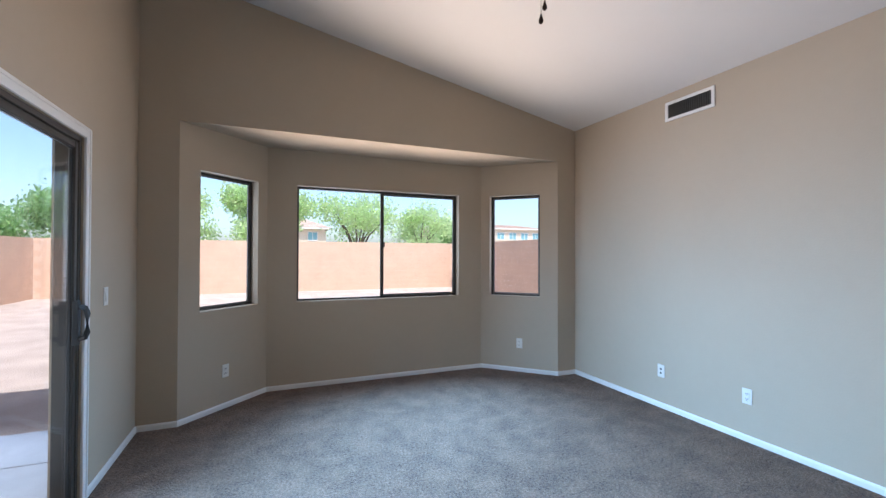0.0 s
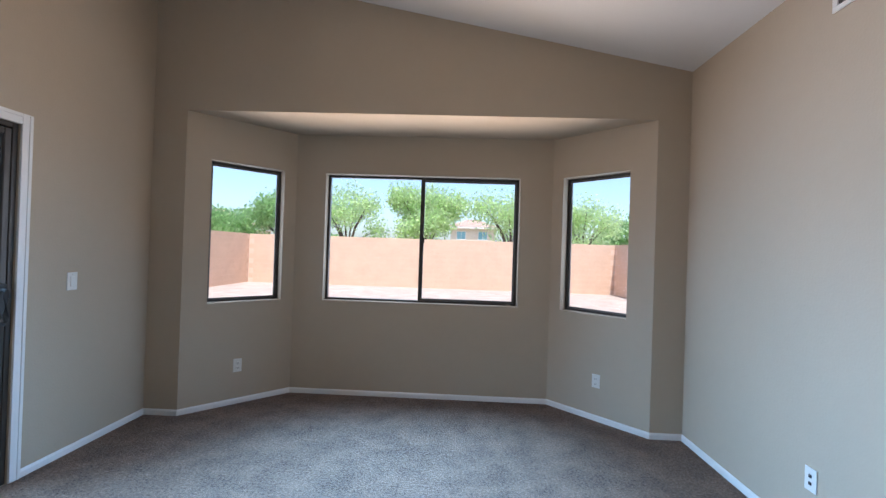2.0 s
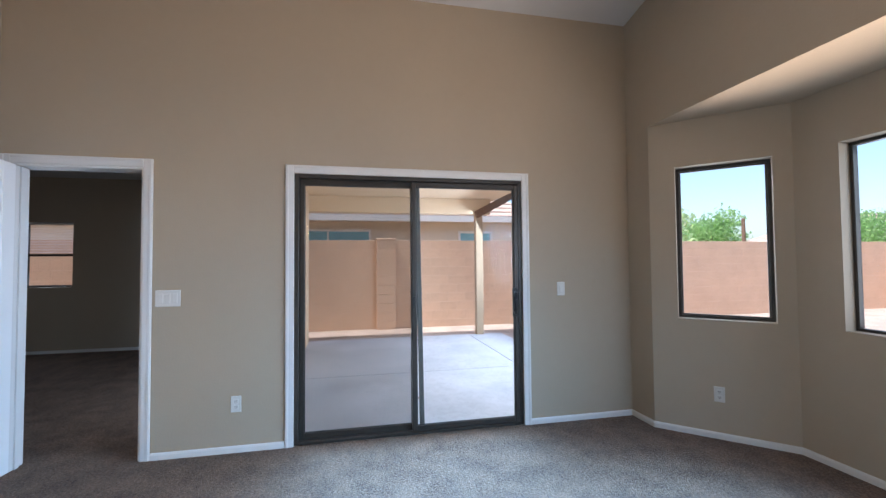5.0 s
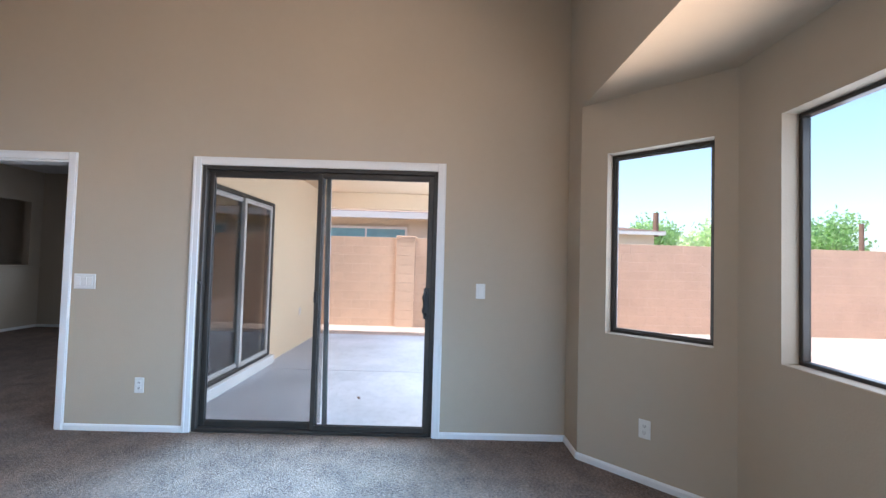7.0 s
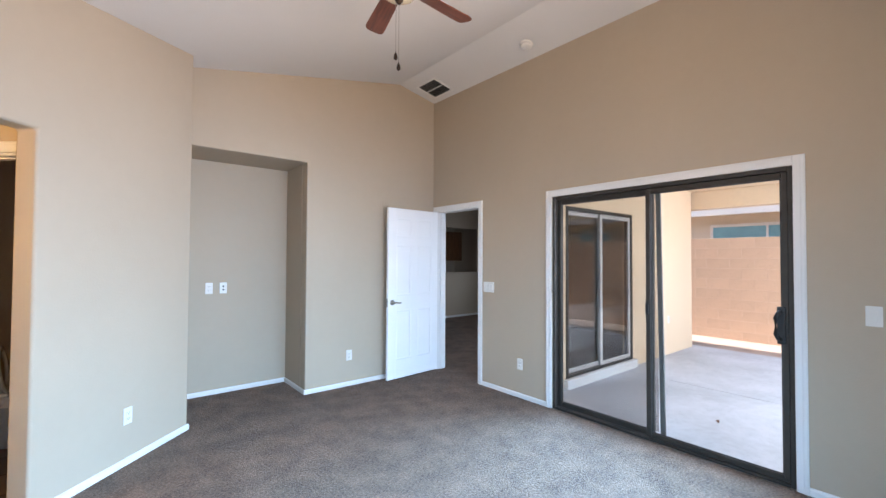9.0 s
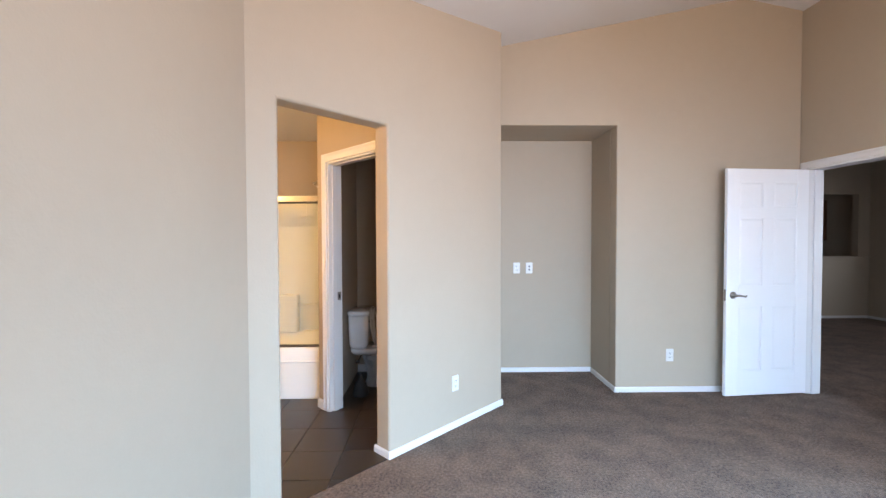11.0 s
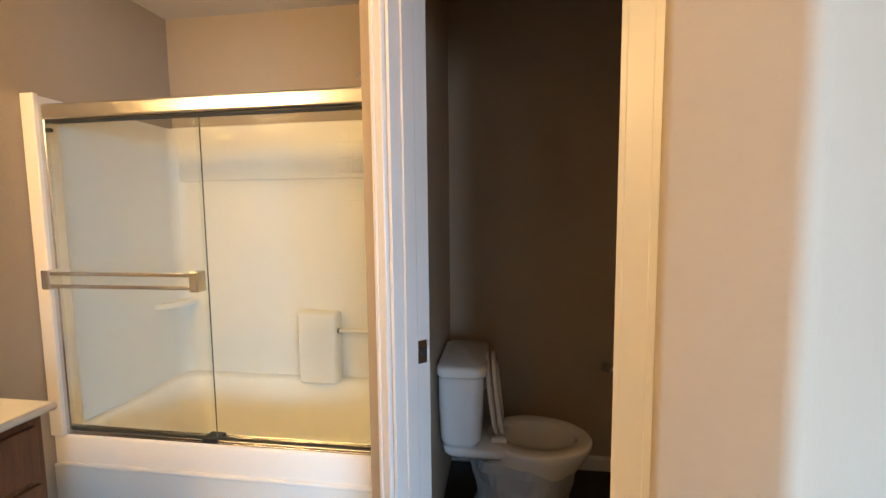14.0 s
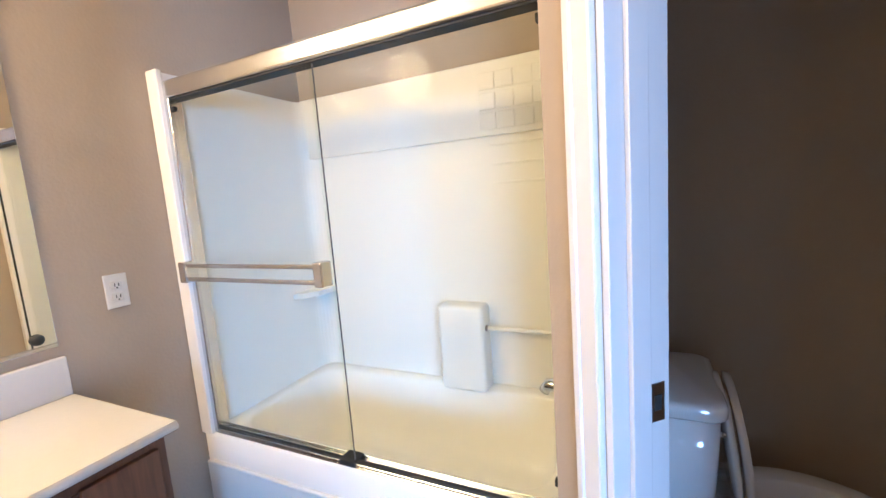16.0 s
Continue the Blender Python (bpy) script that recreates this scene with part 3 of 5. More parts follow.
# ---- outside ----
GZ = -0.10
bm = bmesh.new()
bmesh.ops.create_grid(bm, x_segments=60, y_segments=60, size=1, matrix=Matrix.Diagonal((400, 400, 1, 1)))
for v in bm.verts:
    v.co.z = GZ
tagged(part("ground", bm, GRAVEL), "pale desert gravel yard", "ground", kind="structure")
slab = thing("patio_slab", Matrix.Identity(4), "pale concrete patio slab with control joints", "patio", kind="structure")
for (xa, xb) in ((-4.62, -2.06), (-2.05, -0.14)):
    for (ya, yb) in ((1.2, 4.28), (4.29, 4.95)):
        part("slab_panel", box((xa, ya, GZ - 0.05), (xb, yb, -0.045), 0.006), CONCRETE, slab)

# patio cover: beam, ceiling, post, rafter tail
PC = thing("patio_cover", pose(-4.6, 4.5, GZ), "tan stucco patio cover on a square post", "patio cover")


def placed(ob, m=None):
    """Keep a part built in world places where it is, under a moved parent."""
    ob.matrix_parent_inverse = ob.parent.matrix_basis.inverted()
    return ob


placed(part("cover_ceiling", box((-4.75, 1.16, 2.60), (-0.14, 4.85, 2.70)), STUCCO, PC))
placed(part("beam", box((-4.72, 1.16, 2.30), (-4.50, 4.72, 2.60), 0.01), STUCCO, PC))
placed(part("post", box((-4.67, 4.43, GZ), (-4.53, 4.57, 2.30), 0.008), TIMBER, PC))
placed(part("rafter_tail", box((-0.06, -0.5, -0.07), (0.06, 0.5, 0.07), 0.006, m=Matrix.Translation((-4.5, 4.86, 2.52)) @ Matrix.Rotation(radians(28), 4, "X")), BROWNWOOD, PC))
placed(part("fascia", box((-5.0, 4.85, 2.62), (-0.14, 4.89, 2.84), 0.006), BROWNWOOD, PC))

# unseen flat roof slab added over the house keeps the sun off the rooms
tagged(part("roof_main", prism([(-5.0, -8.0), (6.6, -8.0), (6.6, 4.95), (4.3, 5.7), (0.0, 5.7), (0.0, 4.95), (-5.0, 4.95)], 3.85, 4.0), ROOFTILE), "unseen flat slab of house roof, added to block the sun", "roof", kind="structure")

# family room, seen through the doorway
FW, FN, FS, FZ = -4.45, 1.30, -4.75, 2.75
tagged(part("floor_family", box((FW - 0.1, FS - 0.1, -0.12), (-0.002, FN - 0.05, -0.001)), CARPET), "grey-beige carpet in the family room", "carpet", kind="structure")
wall("wall_family_north", (-T, FN - T), (FW + T, FN - T), T, -0.12, 3.0, [(0.62, 2.20, 0.06, 2.06)], ext=(0, T), mat=STUCCO, label="tan stucco wall with a sliding glass door")
wall("wall_family_west", (FW + T, FN - T), (FW + T, FS), T, -0.12, 3.0, [(FN - T + 2.24, FN - T + 2.92, 1.02, 2.045)], ext=(0, T), label="beige painted family room wall with a window")
wall("wall_family_south", (FW + T, FS), (0, FS), T, -0.12, 3.0, ext=(T, T), label="beige painted kitchen wall")
wall("wall_family_east", (-T, FS), (-T, -0.30), 0.1, -0.12, 3.0, ext=(T, 0), label="beige painted family room wall")
tagged(part("ceiling_family", box((FW - 0.1, FS - 0.1, FZ), (-0.05, FN - 0.02, FZ + 0.15)), CEIL), "white ceiling of the family room", "ceiling", kind="structure")
tagged(part("wall_pass_through", boxes([((FW + T + 0.002, -3.748, 1.102), (-4.10, -3.632, FZ + 0.01)), ((-4.10, -3.748, 2.20), (-1.40, -3.632, FZ + 0.01))]), PAINT), "beige wall round a pass-through to the dark kitchen", "wall", kind="structure")
tagged(part("wall_half", box((-4.31, -3.75, 0), (-1.4, -3.63, 1.07), 0.004), PAINT), "low beige half wall before the kitchen", "half wall", kind="structure")


# area lamps added at the glass door and window to brighten this room
area("family_daylight", (-1.55, FN - T + 0.02, 1.05), (-1.55, FN - T - 1.0, 0.6), 1.45, 1.8, 2.6, HAZEC, 140)
area("family_daylight", (FW + T - 0.02, -2.58, 1.53), (FW + T + 1.0, -2.58, 1.2), 0.6, 0.95, 1.5, HAZEC, 150)
# area lamp added in the open north side to brighten the shaded patio
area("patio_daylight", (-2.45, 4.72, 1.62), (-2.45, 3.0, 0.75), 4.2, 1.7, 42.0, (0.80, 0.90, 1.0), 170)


# ---- bedroom trim ----
def baseboard(p0, p1, e0=0.0, e1=0.0, h=0.047, d=0.012):
    L = math.hypot(p1[0] - p0[0], p1[1] - p0[1])
    bm = bmesh.new()
    ring = [(-d, 0.0), (-d, h - 0.014), (-d * 0.55, h - 0.004), (0.0, h), (0.002, 0.0)]
    loft([[(-e0, y, z) for y, z in ring], [(L + e1, y, z) for y, z in ring]], bm)
    bmesh.ops.recalc_face_normals(bm, faces=bm.faces)
    ob = part("baseboard", bm, TRIM)
    ob.matrix_basis = on_wall(p0, p1, 0, 0)
    return tagged(ob, "white painted moulded baseboard along the carpet", "baseboard", kind="structure")


def on_diag(u):
    return (DG0[0] + u * 0.70711, DG0[1] + u * 0.70711)


for a, b, e0, e1 in (((0, 4.51), (0, 3.552), 0, 0), ((0, 1.598), (0, 0.712), 0, 0), ((0.03, -0.21), (NICHE_X0, -0.21), 0, 0.012), ((NICHE_X0, -0.21), (NICHE_X0, NICHE_Y), 0.0125, 0),
                     ((NICHE_X0, NICHE_Y), (2.81, NICHE_Y), 0, 0), (DG0, on_diag(ARCH_U[0]), 0.010, 0.012), (on_diag(1.93), DG1, 0.012, 0), (DG1, NE, 0, 0), (NE, B1, 0, 0.005),
                     (B1, B2, 0.005, 0), (B2, B3, 0, 0), (B3, B4, 0, 0.005), (B4, NW, 0.005, 0)):
    baseboard(a, b, e0, e1)
n45 = Vector((0.70711, -0.70711, 0))
j0, j1 = Vector((*on_diag(ARCH_U[0]), 0)), Vector((*on_diag(ARCH_U[0]), 0)) + n45 * T
baseboard((j0.x, j0.y), (j1.x, j1.y), 0, 0.01)
j0, j1 = Vector((*on_diag(1.93), 0)) + n45 * T, Vector((*on_diag(1.93), 0))
baseboard((j0.x, j0.y), (j1.x, j1.y), 0.01, 0)

# ---- bedroom door ----
cas = thing("doorway_casing", on_wall(NW, SW, 0, 0), "white painted moulded casing round the bedroom doorway", "door casing", kind="structure")
casing(NW, SW, DOOR[0], DOOR[1], 2.05, parent=cas, w=0.060)
for nm, lo, hi in (("jamb", (DOOR[0], 0.0, 0), (DOOR[0] + 0.016, T, 2.05)), ("jamb", (DOOR[1] - 0.016, 0.0, 0), (DOOR[1], T, 2.05)), ("head_jamb", (DOOR[0] + 0.016, 0.0, 2.034), (DOOR[1] - 0.016, T, 2.05)),
                   ("door_stop", (DOOR[0] + 0.016, 0.05, 0), (DOOR[0] + 0.028, 0.085, 2.034)), ("door_stop", (DOOR[1] - 0.028, 0.05, 0), (DOOR[1] - 0.016, 0.085, 2.034))):
    part(nm, box(lo, hi, 0.002), TRIM, cas)


def panel_door(name, m, w, h, label):
    """Moulded six-panel door leaf: x along its width from the hinge, y its thickness."""
    root = thing(name, m, label, "door", kind="structure")
    t = 0.035
    slab_bm = bmesh.new()
    stile, mid = 0.115, 0.105
    zs = [(0.22, 0.80), (0.98, 1.58), (1.68, 1.90)]
    xs = [(stile, w / 2 - mid / 2), (w / 2 + mid / 2, w - stile)]
    box((0, 0.006, 0), (w, t - 0.006, h), 0, 1, bm=slab_bm)
    for side in (0, 1):
        y0, y1 = (0, 0.007) if side == 0 else (t - 0.007, t)
        zc = [0, *[z for p in zs for z in p], h]
        for i in range(0, len(zc), 2):
            box((stile, y0, zc[i]), (w - stile, y1, zc[i + 1]), 0.0015, 1, bm=slab_bm)
        for xa, xb in ((0, stile), (w - stile, w)):
            box((xa, y0, 0), (xb, y1, h), 0.002, 1, bm=slab_bm)
        for za, zb in zs:
            box((w / 2 - mid / 2, y0, za), (w / 2 + mid / 2, y1, zb), 0.0015, 1, bm=slab_bm)
    leaf = part("door_leaf", slab_bm, DOORW, root)
    for xa, xb in xs:
        for za, zb in zs:
            for y0, y1 in ((0.001, 0.008), (t - 0.008, t - 0.001)):
                bm = bmesh.new()
                q = 0.022
                ys = (y0 + 0.0045, y0) if y0 < 0.01 else (y1 - 0.0045, y1)
                loft([[(xa + 0.006, ys[0], za + 0.006), (xb - 0.006, ys[0], za + 0.006), (xb - 0.006, ys[0], zb - 0.006), (xa + 0.006, ys[0], zb - 0.006)],
                      [(xa + q, ys[1], za + q), (xb - q, ys[1], za + q), (xb - q, ys[1], zb - q), (xa + q, ys[1], zb - q)]], bm)
                bmesh.ops.recalc_face_normals(bm, faces=bm.faces)
                part("raised_panel", bm, DOORW, leaf)
    for side in (-1, 1):
        y = -0.001 if side < 0 else t + 0.001
        rot = Matrix.Translation((w - 0.062, y, 0.90)) @ Matrix.Rotation(radians(90 if side < 0 else -90), 4, "X")
        rose = part("lever_handle", lathe([(0.032, 0), (0.033, 0.004), (0.028, 0.010), (0.012, 0.014), (0.011, 0.045), (0.006, 0.048)], 20, m=rot), NICKEL, root, "satin nickel lever handle", True)
        yy = y + side * 0.043
        part("lever", tube([(w - 0.062, yy, 0.90), (w - 0.085, yy, 0.902), (w - 0.115, yy + side * 0.004, 0.897), (w - 0.15, yy - side * 0.004, 0.890), (w - 0.165, yy - side * 0.008, 0.897)], [0.010, 0.009, 0.008, 0.008, 0.006], 8), NICKEL, rose, "", True)
    part("latch_plate", box((w - 0.001, 0.006, 0.85), (w + 0.0015, t - 0.006, 0.95), 0.0005), NICKEL, root, "satin nickel latch plate")
    for z in (0.2, 1.0, 1.82):
        part("hinge", tube([(-0.004, -0.004, z - 0.045), (-0.004, -0.004, z + 0.045)], 0.007, 8), NICKEL, root, "satin nickel hinge")
    return root


# hinged at the corner, folded back almost to the south wall
ang = math.degrees(math.atan2(0.068, 0.80))
panel_door("door_2", pose(0.018, -0.137, 0.018, 0, 0, ang), 0.79, 2.018, "open white six-panel door with a nickel lever handle")


# ---- wall plates ----
def plate(name, m, kind, label, group):
    """A cover plate with its sockets or switches; y points into the wall."""
    gangs = {"triple": 3}.get(kind, 1)
    w, h = 0.07 + 0.046 * (gangs - 1), 0.115
    root = thing(name, m, label, "wall switch" if kind in ("switch", "triple") else "outlet", group)
    part("cover_plate", box((-w / 2, -0.006, -h / 2), (w / 2, 0.0, h / 2), 0.0025, 2), PLATE, root)
    for g in range(gangs):
        x = (g - (gangs - 1) / 2) * 0.046
        if kind in ("switch", "triple"):
            r = part("rocker", box((x - 0.016, -0.010, -0.033), (x + 0.016, -0.004, 0.033), 0.002, 2), PLATE, root)
            r.matrix_basis = Matrix.Rotation(radians(3 if g % 2 else -3), 4, "X")
        elif kind == "outlet":
            for z in (-0.02, 0.02):
                soc = part("socket", box((x - 0.017, -0.009, z - 0.014), (x + 0.017, -0.004, z + 0.014), 0.004, 2), PLATE, root)
                # black chips painted as the shade in the socket holes
                for dx in (-0.006, 0.006):
                    part("slot", box((x + dx - 0.0014, -0.0098, z - 0.004), (x + dx + 0.0014, -0.0085, z + 0.007)), DARKHOLE, soc)
                part("ground_hole", tube([(x, -0.0098, z - 0.009), (x, -0.0085, z - 0.009)], 0.0026, 8), DARKHOLE, soc)
        else:
            for z in (-0.018, 0.018):
                part("jack", box((x - 0.008, -0.011, z - 0.008), (x + 0.008, -0.005, z + 0.008), 0.002), DARKHOLE, root, "dark cable jack")
    for z in ((-0.045, 0.045) if kind != "outlet" else (0.0,)):
        part("screw", lathe([(0.003, 0), (0.003, 0.0012), (0.001, 0.0018)], 8, m=Matrix.Translation((0, -0.006, z)) @ Matrix.Rotation(radians(90), 4, "X")), PLATE, root)
    return root


def at_point(p0, p1, x, y):
    d = Vector((p1[0] - p0[0], p1[1] - p0[1])).normalized()
    return (Vector((x, y)) - Vector(p0)).dot(d)


OUT = "duplex outlets along the walls"
for p0, p1, x, y, z, k in ((DG1, NE, 4.29, 3.34, 0.335, "jack"), (DG1, NE, 4.29, 2.595, 0.337, "outlet"), (B3, B4, 0.571, 4.852, 0.335, "outlet"), (B1, B2, 3.726, 4.824, 0.336, "outlet"),
                           (NW, SW, 0, 1.265, 0.345, "outlet"), (SW, (1, -0.21), 1.204, -0.21, 0.342, "outlet"), (DG0, DG1, 3.237, 0.46, 0.335, "outlet"),
                           ((NICHE_X0, NICHE_Y), (2.8, NICHE_Y), 2.51, NICHE_Y, 1.112, "outlet"), ((NICHE_X0, NICHE_Y), (2.8, NICHE_Y), 2.375, NICHE_Y, 1.112, "jack")):
    plate("wall_outlet" if k == "outlet" else "cable_outlet", on_wall(p0, p1, at_point(p0, p1, x, y), z), k, "white duplex outlet on the beige wall" if k == "outlet" else "white cable jack plate on the beige wall", OUT)
plate("light_switch", on_wall(NW, SW, 4.51 - 3.84, 1.125), "switch", "white rocker light switch beside the patio door", "")
plate("triple_switch", on_wall(NW, SW, 4.51 - 0.812, 1.12), "triple", "white three-gang rocker switch beside the doorway", "")
plate("wall_outlet", on_wall((BX, BY), (BX, BN), 0.096 - BY, 1.092), "outlet", "white duplex outlet beside the vanity mirror", "")

# ---- supply vent on the east wall ----
root = thing("supply_vent", on_wall(DG1, NE, 2.828 - 1.534, 2.607), "white supply grille with dark vertical louvres", "air vent")
VW, VH = 0.458, 0.172
part("grille_frame", boxes([((0, -0.012, 0), (VW, 0, 0.026)), ((0, -0.012, VH - 0.026), (VW, 0, VH)), ((0, -0.012, 0.026), (0.03, 0, VH - 0.026)), ((VW - 0.03, -0.012, 0.026), (VW, 0, VH - 0.026))], 0.003), TRIM, root)
# flat black plate on the wall, coloured as the shade behind the louvres
part("duct", box((0.03, -0.002, 0.026), (VW - 0.03, -0.0005, VH - 0.026)), DARKHOLE, root, "flat black plate for the shade behind the grille")
for i in range(20):
    x = 0.04 + i * (VW - 0.08) / 19
    lv = part("louvre", box((-0.0012, -0.007, 0.028), (0.0012, 0.004, VH - 0.028)), BRONZE_LIGHT, root)
    lv.matrix_basis = Matrix.Translation((x, -0.006, 0)) @ Matrix.Rotation(radians(28), 4, "Z")


# ---- things on the sloped ceiling ----
def on_ceiling(x, y):
    """Frame under the ceiling: z points down off its face."""
    s = SLOPE if x < RIDGE_X else -SLOPE
    down = Vector((s, 0, -1)).normalized()
    ex = Vector((1, 0, s)).normalized()
    ey = down.cross(ex)
    m = Matrix((ex, ey, down)).transposed().to_4x4()
    m.translation = (x, y, ceil_z(x))
    return m


root = thing("return_vent", on_ceiling(0.24, 0.107), "white ceiling grille with two rows of dark slats", "air vent")
part("grille_frame", boxes([((-0.16, -0.18, 0), (0.16, -0.155, 0.012)), ((-0.16, 0.155, 0), (0.16, 0.18, 0.012)), ((-0.16, -0.155, 0), (-0.135, 0.155, 0.012)), ((0.135, -0.155, 0), (0.16, 0.155, 0.012)), ((-0.007, -0.155, 0), (0.007, 0.155, 0.012))], 0.003), TRIM, root)
# black plate under the ceiling takes the colour of shade behind the slats
part("duct", box((-0.135, -0.155, -0.001), (0.135, 0.155, 0.0015)), DARKHOLE, root, "flat black plate for the shade behind the grille")
for cx in (-0.071, 0.071):
    for i in range(15):
        sl = part("slat", box((-0.062, -0.0012, -0.006), (0.062, 0.0012, 0.006)), BRONZE_LIGHT, root)
        sl.matrix_basis = Matrix.Translation((cx, -0.145 + i * 0.0207, 0.008)) @ Matrix.Rotation(radians(40), 4, "X")
root = thing("smoke_detector", on_ceiling(0.216, 1.522), "round white smoke detector on the ceiling", "smoke detector")
part("mount", lathe([(0.065, 0), (0.066, 0.008), (0.062, 0.012)], 28), PLATE, root, "", True)
part("cover", lathe([(0.056, 0.011), (0.057, 0.026), (0.050, 0.036), (0.030, 0.041), (0.004, 0.042)], 28), PLATE, root, "", True)
part("test_button", lathe([(0.008, 0.040), (0.008, 0.044), (0.003, 0.045)], 12), PLATE, root)

# ---- ceiling fan ----
FX, FY = 2.13, 2.19
fc = ceil_z(FX)
root = thing("ceiling_fan", pose(FX, FY, fc), "bronze ceiling fan with cherry blades and a cream glass bowl", "ceiling fan")
DBRONZE = material("oil_rubbed_bronze", (0.035, 0.022, 0.016), 0.38, metal=0.7, var=0.3, vscale=15)
BOWL = material("cream_glass_bowl", (0.62, 0.55, 0.40), 0.25, var=0.15, vscale=12, coat=0.4)
part("canopy", lathe([(0.072, 0.012), (0.074, -0.02), (0.066, -0.05), (0.030, -0.070), (0.018, -0.072)], 28), DBRONZE, root, "", True)
part("downrod", lathe([(0.014, -0.06), (0.014, -0.18)], 14), DBRONZE, root)
part("motor_housing", lathe([(0.020, -0.165), (0.070, -0.175), (0.112, -0.195), (0.122, -0.230), (0.118, -0.270), (0.088, -0.298), (0.060, -0.306)], 36), DBRONZE, root, "dark bronze motor housing", True)
part("light_fitter", lathe([(0.060, -0.300), (0.070, -0.310), (0.092, -0.322), (0.095, -0.332)], 30), DBRONZE, root, "", True)
part("glass_bowl", lathe([(0.098, -0.330), (0.110, -0.342), (0.108, -0.362), (0.092, -0.386), (0.064, -0.404), (0.030, -0.413), (0.010, -0.415)], 36), BOWL, root, "cream glass light bowl", True)
part("finial", lathe([(0.022, -0.410), (0.024, -0.420), (0.014, -0.430), (0.008, -0.438)], 16), DBRONZE, root, "", True)
for i in range(5):
    a = radians(255.4 - 72 * i)
    bm = bmesh.new()
    outline = [(0.15, 0.046), (0.20, 0.052), (0.50, 0.063), (0.530, 0.056), (0.543, 0.038), (0.546, 0.0), (0.543, -0.038), (0.530, -0.056), (0.50, -0.063), (0.20, -0.052), (0.15, -0.046)]
    loft([[(x, y, 0.0) for x, y in outline], [(x, y, 0.006) for x, y in outline]], bm)
    bmesh.ops.recalc_face_normals(bm, faces=bm.faces)
    bl = part("blade", bm, CHERRY, root)
    bl.matrix_basis = Matrix.Rotation(a, 4, "Z") @ Matrix.Translation((0, 0, -0.322)) @ Matrix.Rotation(radians(12), 4, "X")
    br = part("blade_arm", boxes([((0.07, -0.018, 0.007), (0.17, 0.018, 0.012)), ((0.16, -0.036, 0.007), (0.24, 0.036, 0.012))], 0.004), DBRONZE, bl, "dark bronze blade arm")
for dx, dy, z1, nm in ((0.0, 0.0, -0.775, "pull_chain"), (0.012, -0.012, -0.715, "pull_chain")):
    ch = part(nm, tube([(dx, dy, -0.40), (dx, dy, z1)], 0.0022, 6), SILVER, root)
    part("pull_knob", lathe([(0.002, z1 + 0.012), (0.007, z1 - 0.004), (0.011, z1 - 0.018), (0.011, z1 - 0.028), (0.004, z1 - 0.036)], 12, m=Matrix.Translation((dx, dy, 0))), DBRONZE, ch, "dark bronze pull knob", True)


# ---- bathroom: tub and shower ----
def rrect(x0, x1, y0, y1, r, z, n=6):
    """Rounded rectangle ring, anticlockwise."""
    pts = []
    for cx, cy, a0 in ((x1 - r, y1 - r, 0), (x0 + r, y1 - r, 90), (x0 + r, y0 + r, 180), (x1 - r, y0 + r, 270)):
        for k in range(n + 1):
            a = radians(a0 + 90 * k / n)
            pts.append((cx + r * math.cos(a), cy + r * math.sin(a), z))
    return pts


RIM = 0.46
root = thing("tub_shower_unit", pose(TUB_W, TUB_Y, 0), "white one-piece fibreglass tub and shower surround", "bathtub")
TW, TDp = BX - TUB_W - 0.004, TUB_Y - BY - 0.004      # length along x, depth along -y
bm = bmesh.new()
outer = rrect(0.004, TW, -TDp, -0.0, 0.012, 0.0)
loft([[(x, y, 0.0) for x, y, z in outer], [(x, y, RIM - 0.012) for x, y, z in outer],
      rrect(0.012, TW - 0.008, -TDp + 0.008, -0.008, 0.02, RIM), rrect(0.075, TW - 0.07, -TDp + 0.075, -0.085, 0.12, RIM),
      rrect(0.09, TW - 0.085, -TDp + 0.09, -0.10, 0.12, RIM - 0.02), rrect(0.13, TW - 0.18, -TDp + 0.12, -0.13, 0.12, 0.16), rrect(0.20, TW - 0.28, -TDp + 0.19, -0.20, 0.08, 0.12)], bm)
bmesh.ops.recalc_face_normals(bm, faces=bm.faces)
tub = part("tub", bm, FIBERGLASS, root, "", True)
part("apron_ledge", box((0.03, -0.004, 0.325), (TW - 0.03, 0.014, 0.342), 0.006, 3), FIBERGLASS, root, "", True)
part("apron_skirt", box((0.004, -0.004, 0.0), (TW, 0.006, 0.33), 0.003, 2), FIBERGLASS, root)
ST = 1.85
bm = bmesh.new()
# curved inner corners joining the three surround walls
r = 0.07
path = [(0.035, 0.0)]
path += [(0.035 + r - r * math.cos(radians(a)), -TDp + 0.035 + r - r * math.sin(radians(a))) for a in range(0, 91, 15)]
path += [(TW - 0.035 - r + r * math.sin(radians(a)), -TDp + 0.035 + r - r * math.cos(radians(a))) for a in range(0, 91, 15)]
path += [(TW - 0.035, 0.0)]
shell = [(0.004, 0.0)] + [(min(max(x + (-0.031 if x < TW / 2 else 0.031), 0.004), TW), -TDp) for x, y in path[1:-1]] + [(TW, 0.0)]
ring = path + shell[::-1]
loft([[(x, y, RIM - 0.01) for x, y in ring], [(x, y, ST) for x, y in ring]], bm)
bmesh.ops.recalc_face_normals(bm, faces=bm.faces)
sur = part("surround", bm, FIBERGLASS, root, "glossy white moulded surround")
part("front_flange", box((TW - 0.062, -0.012, RIM - 0.005), (TW, 0.010, 1.852), 0.005, 3), FIBERGLASS, root, "white front flange")
part("upper_ledge", box((0.036, -TDp + 0.034, 1.56), (TW - 0.036, -TDp + 0.048, 1.86), 0.006, 3), FIBERGLASS, root)
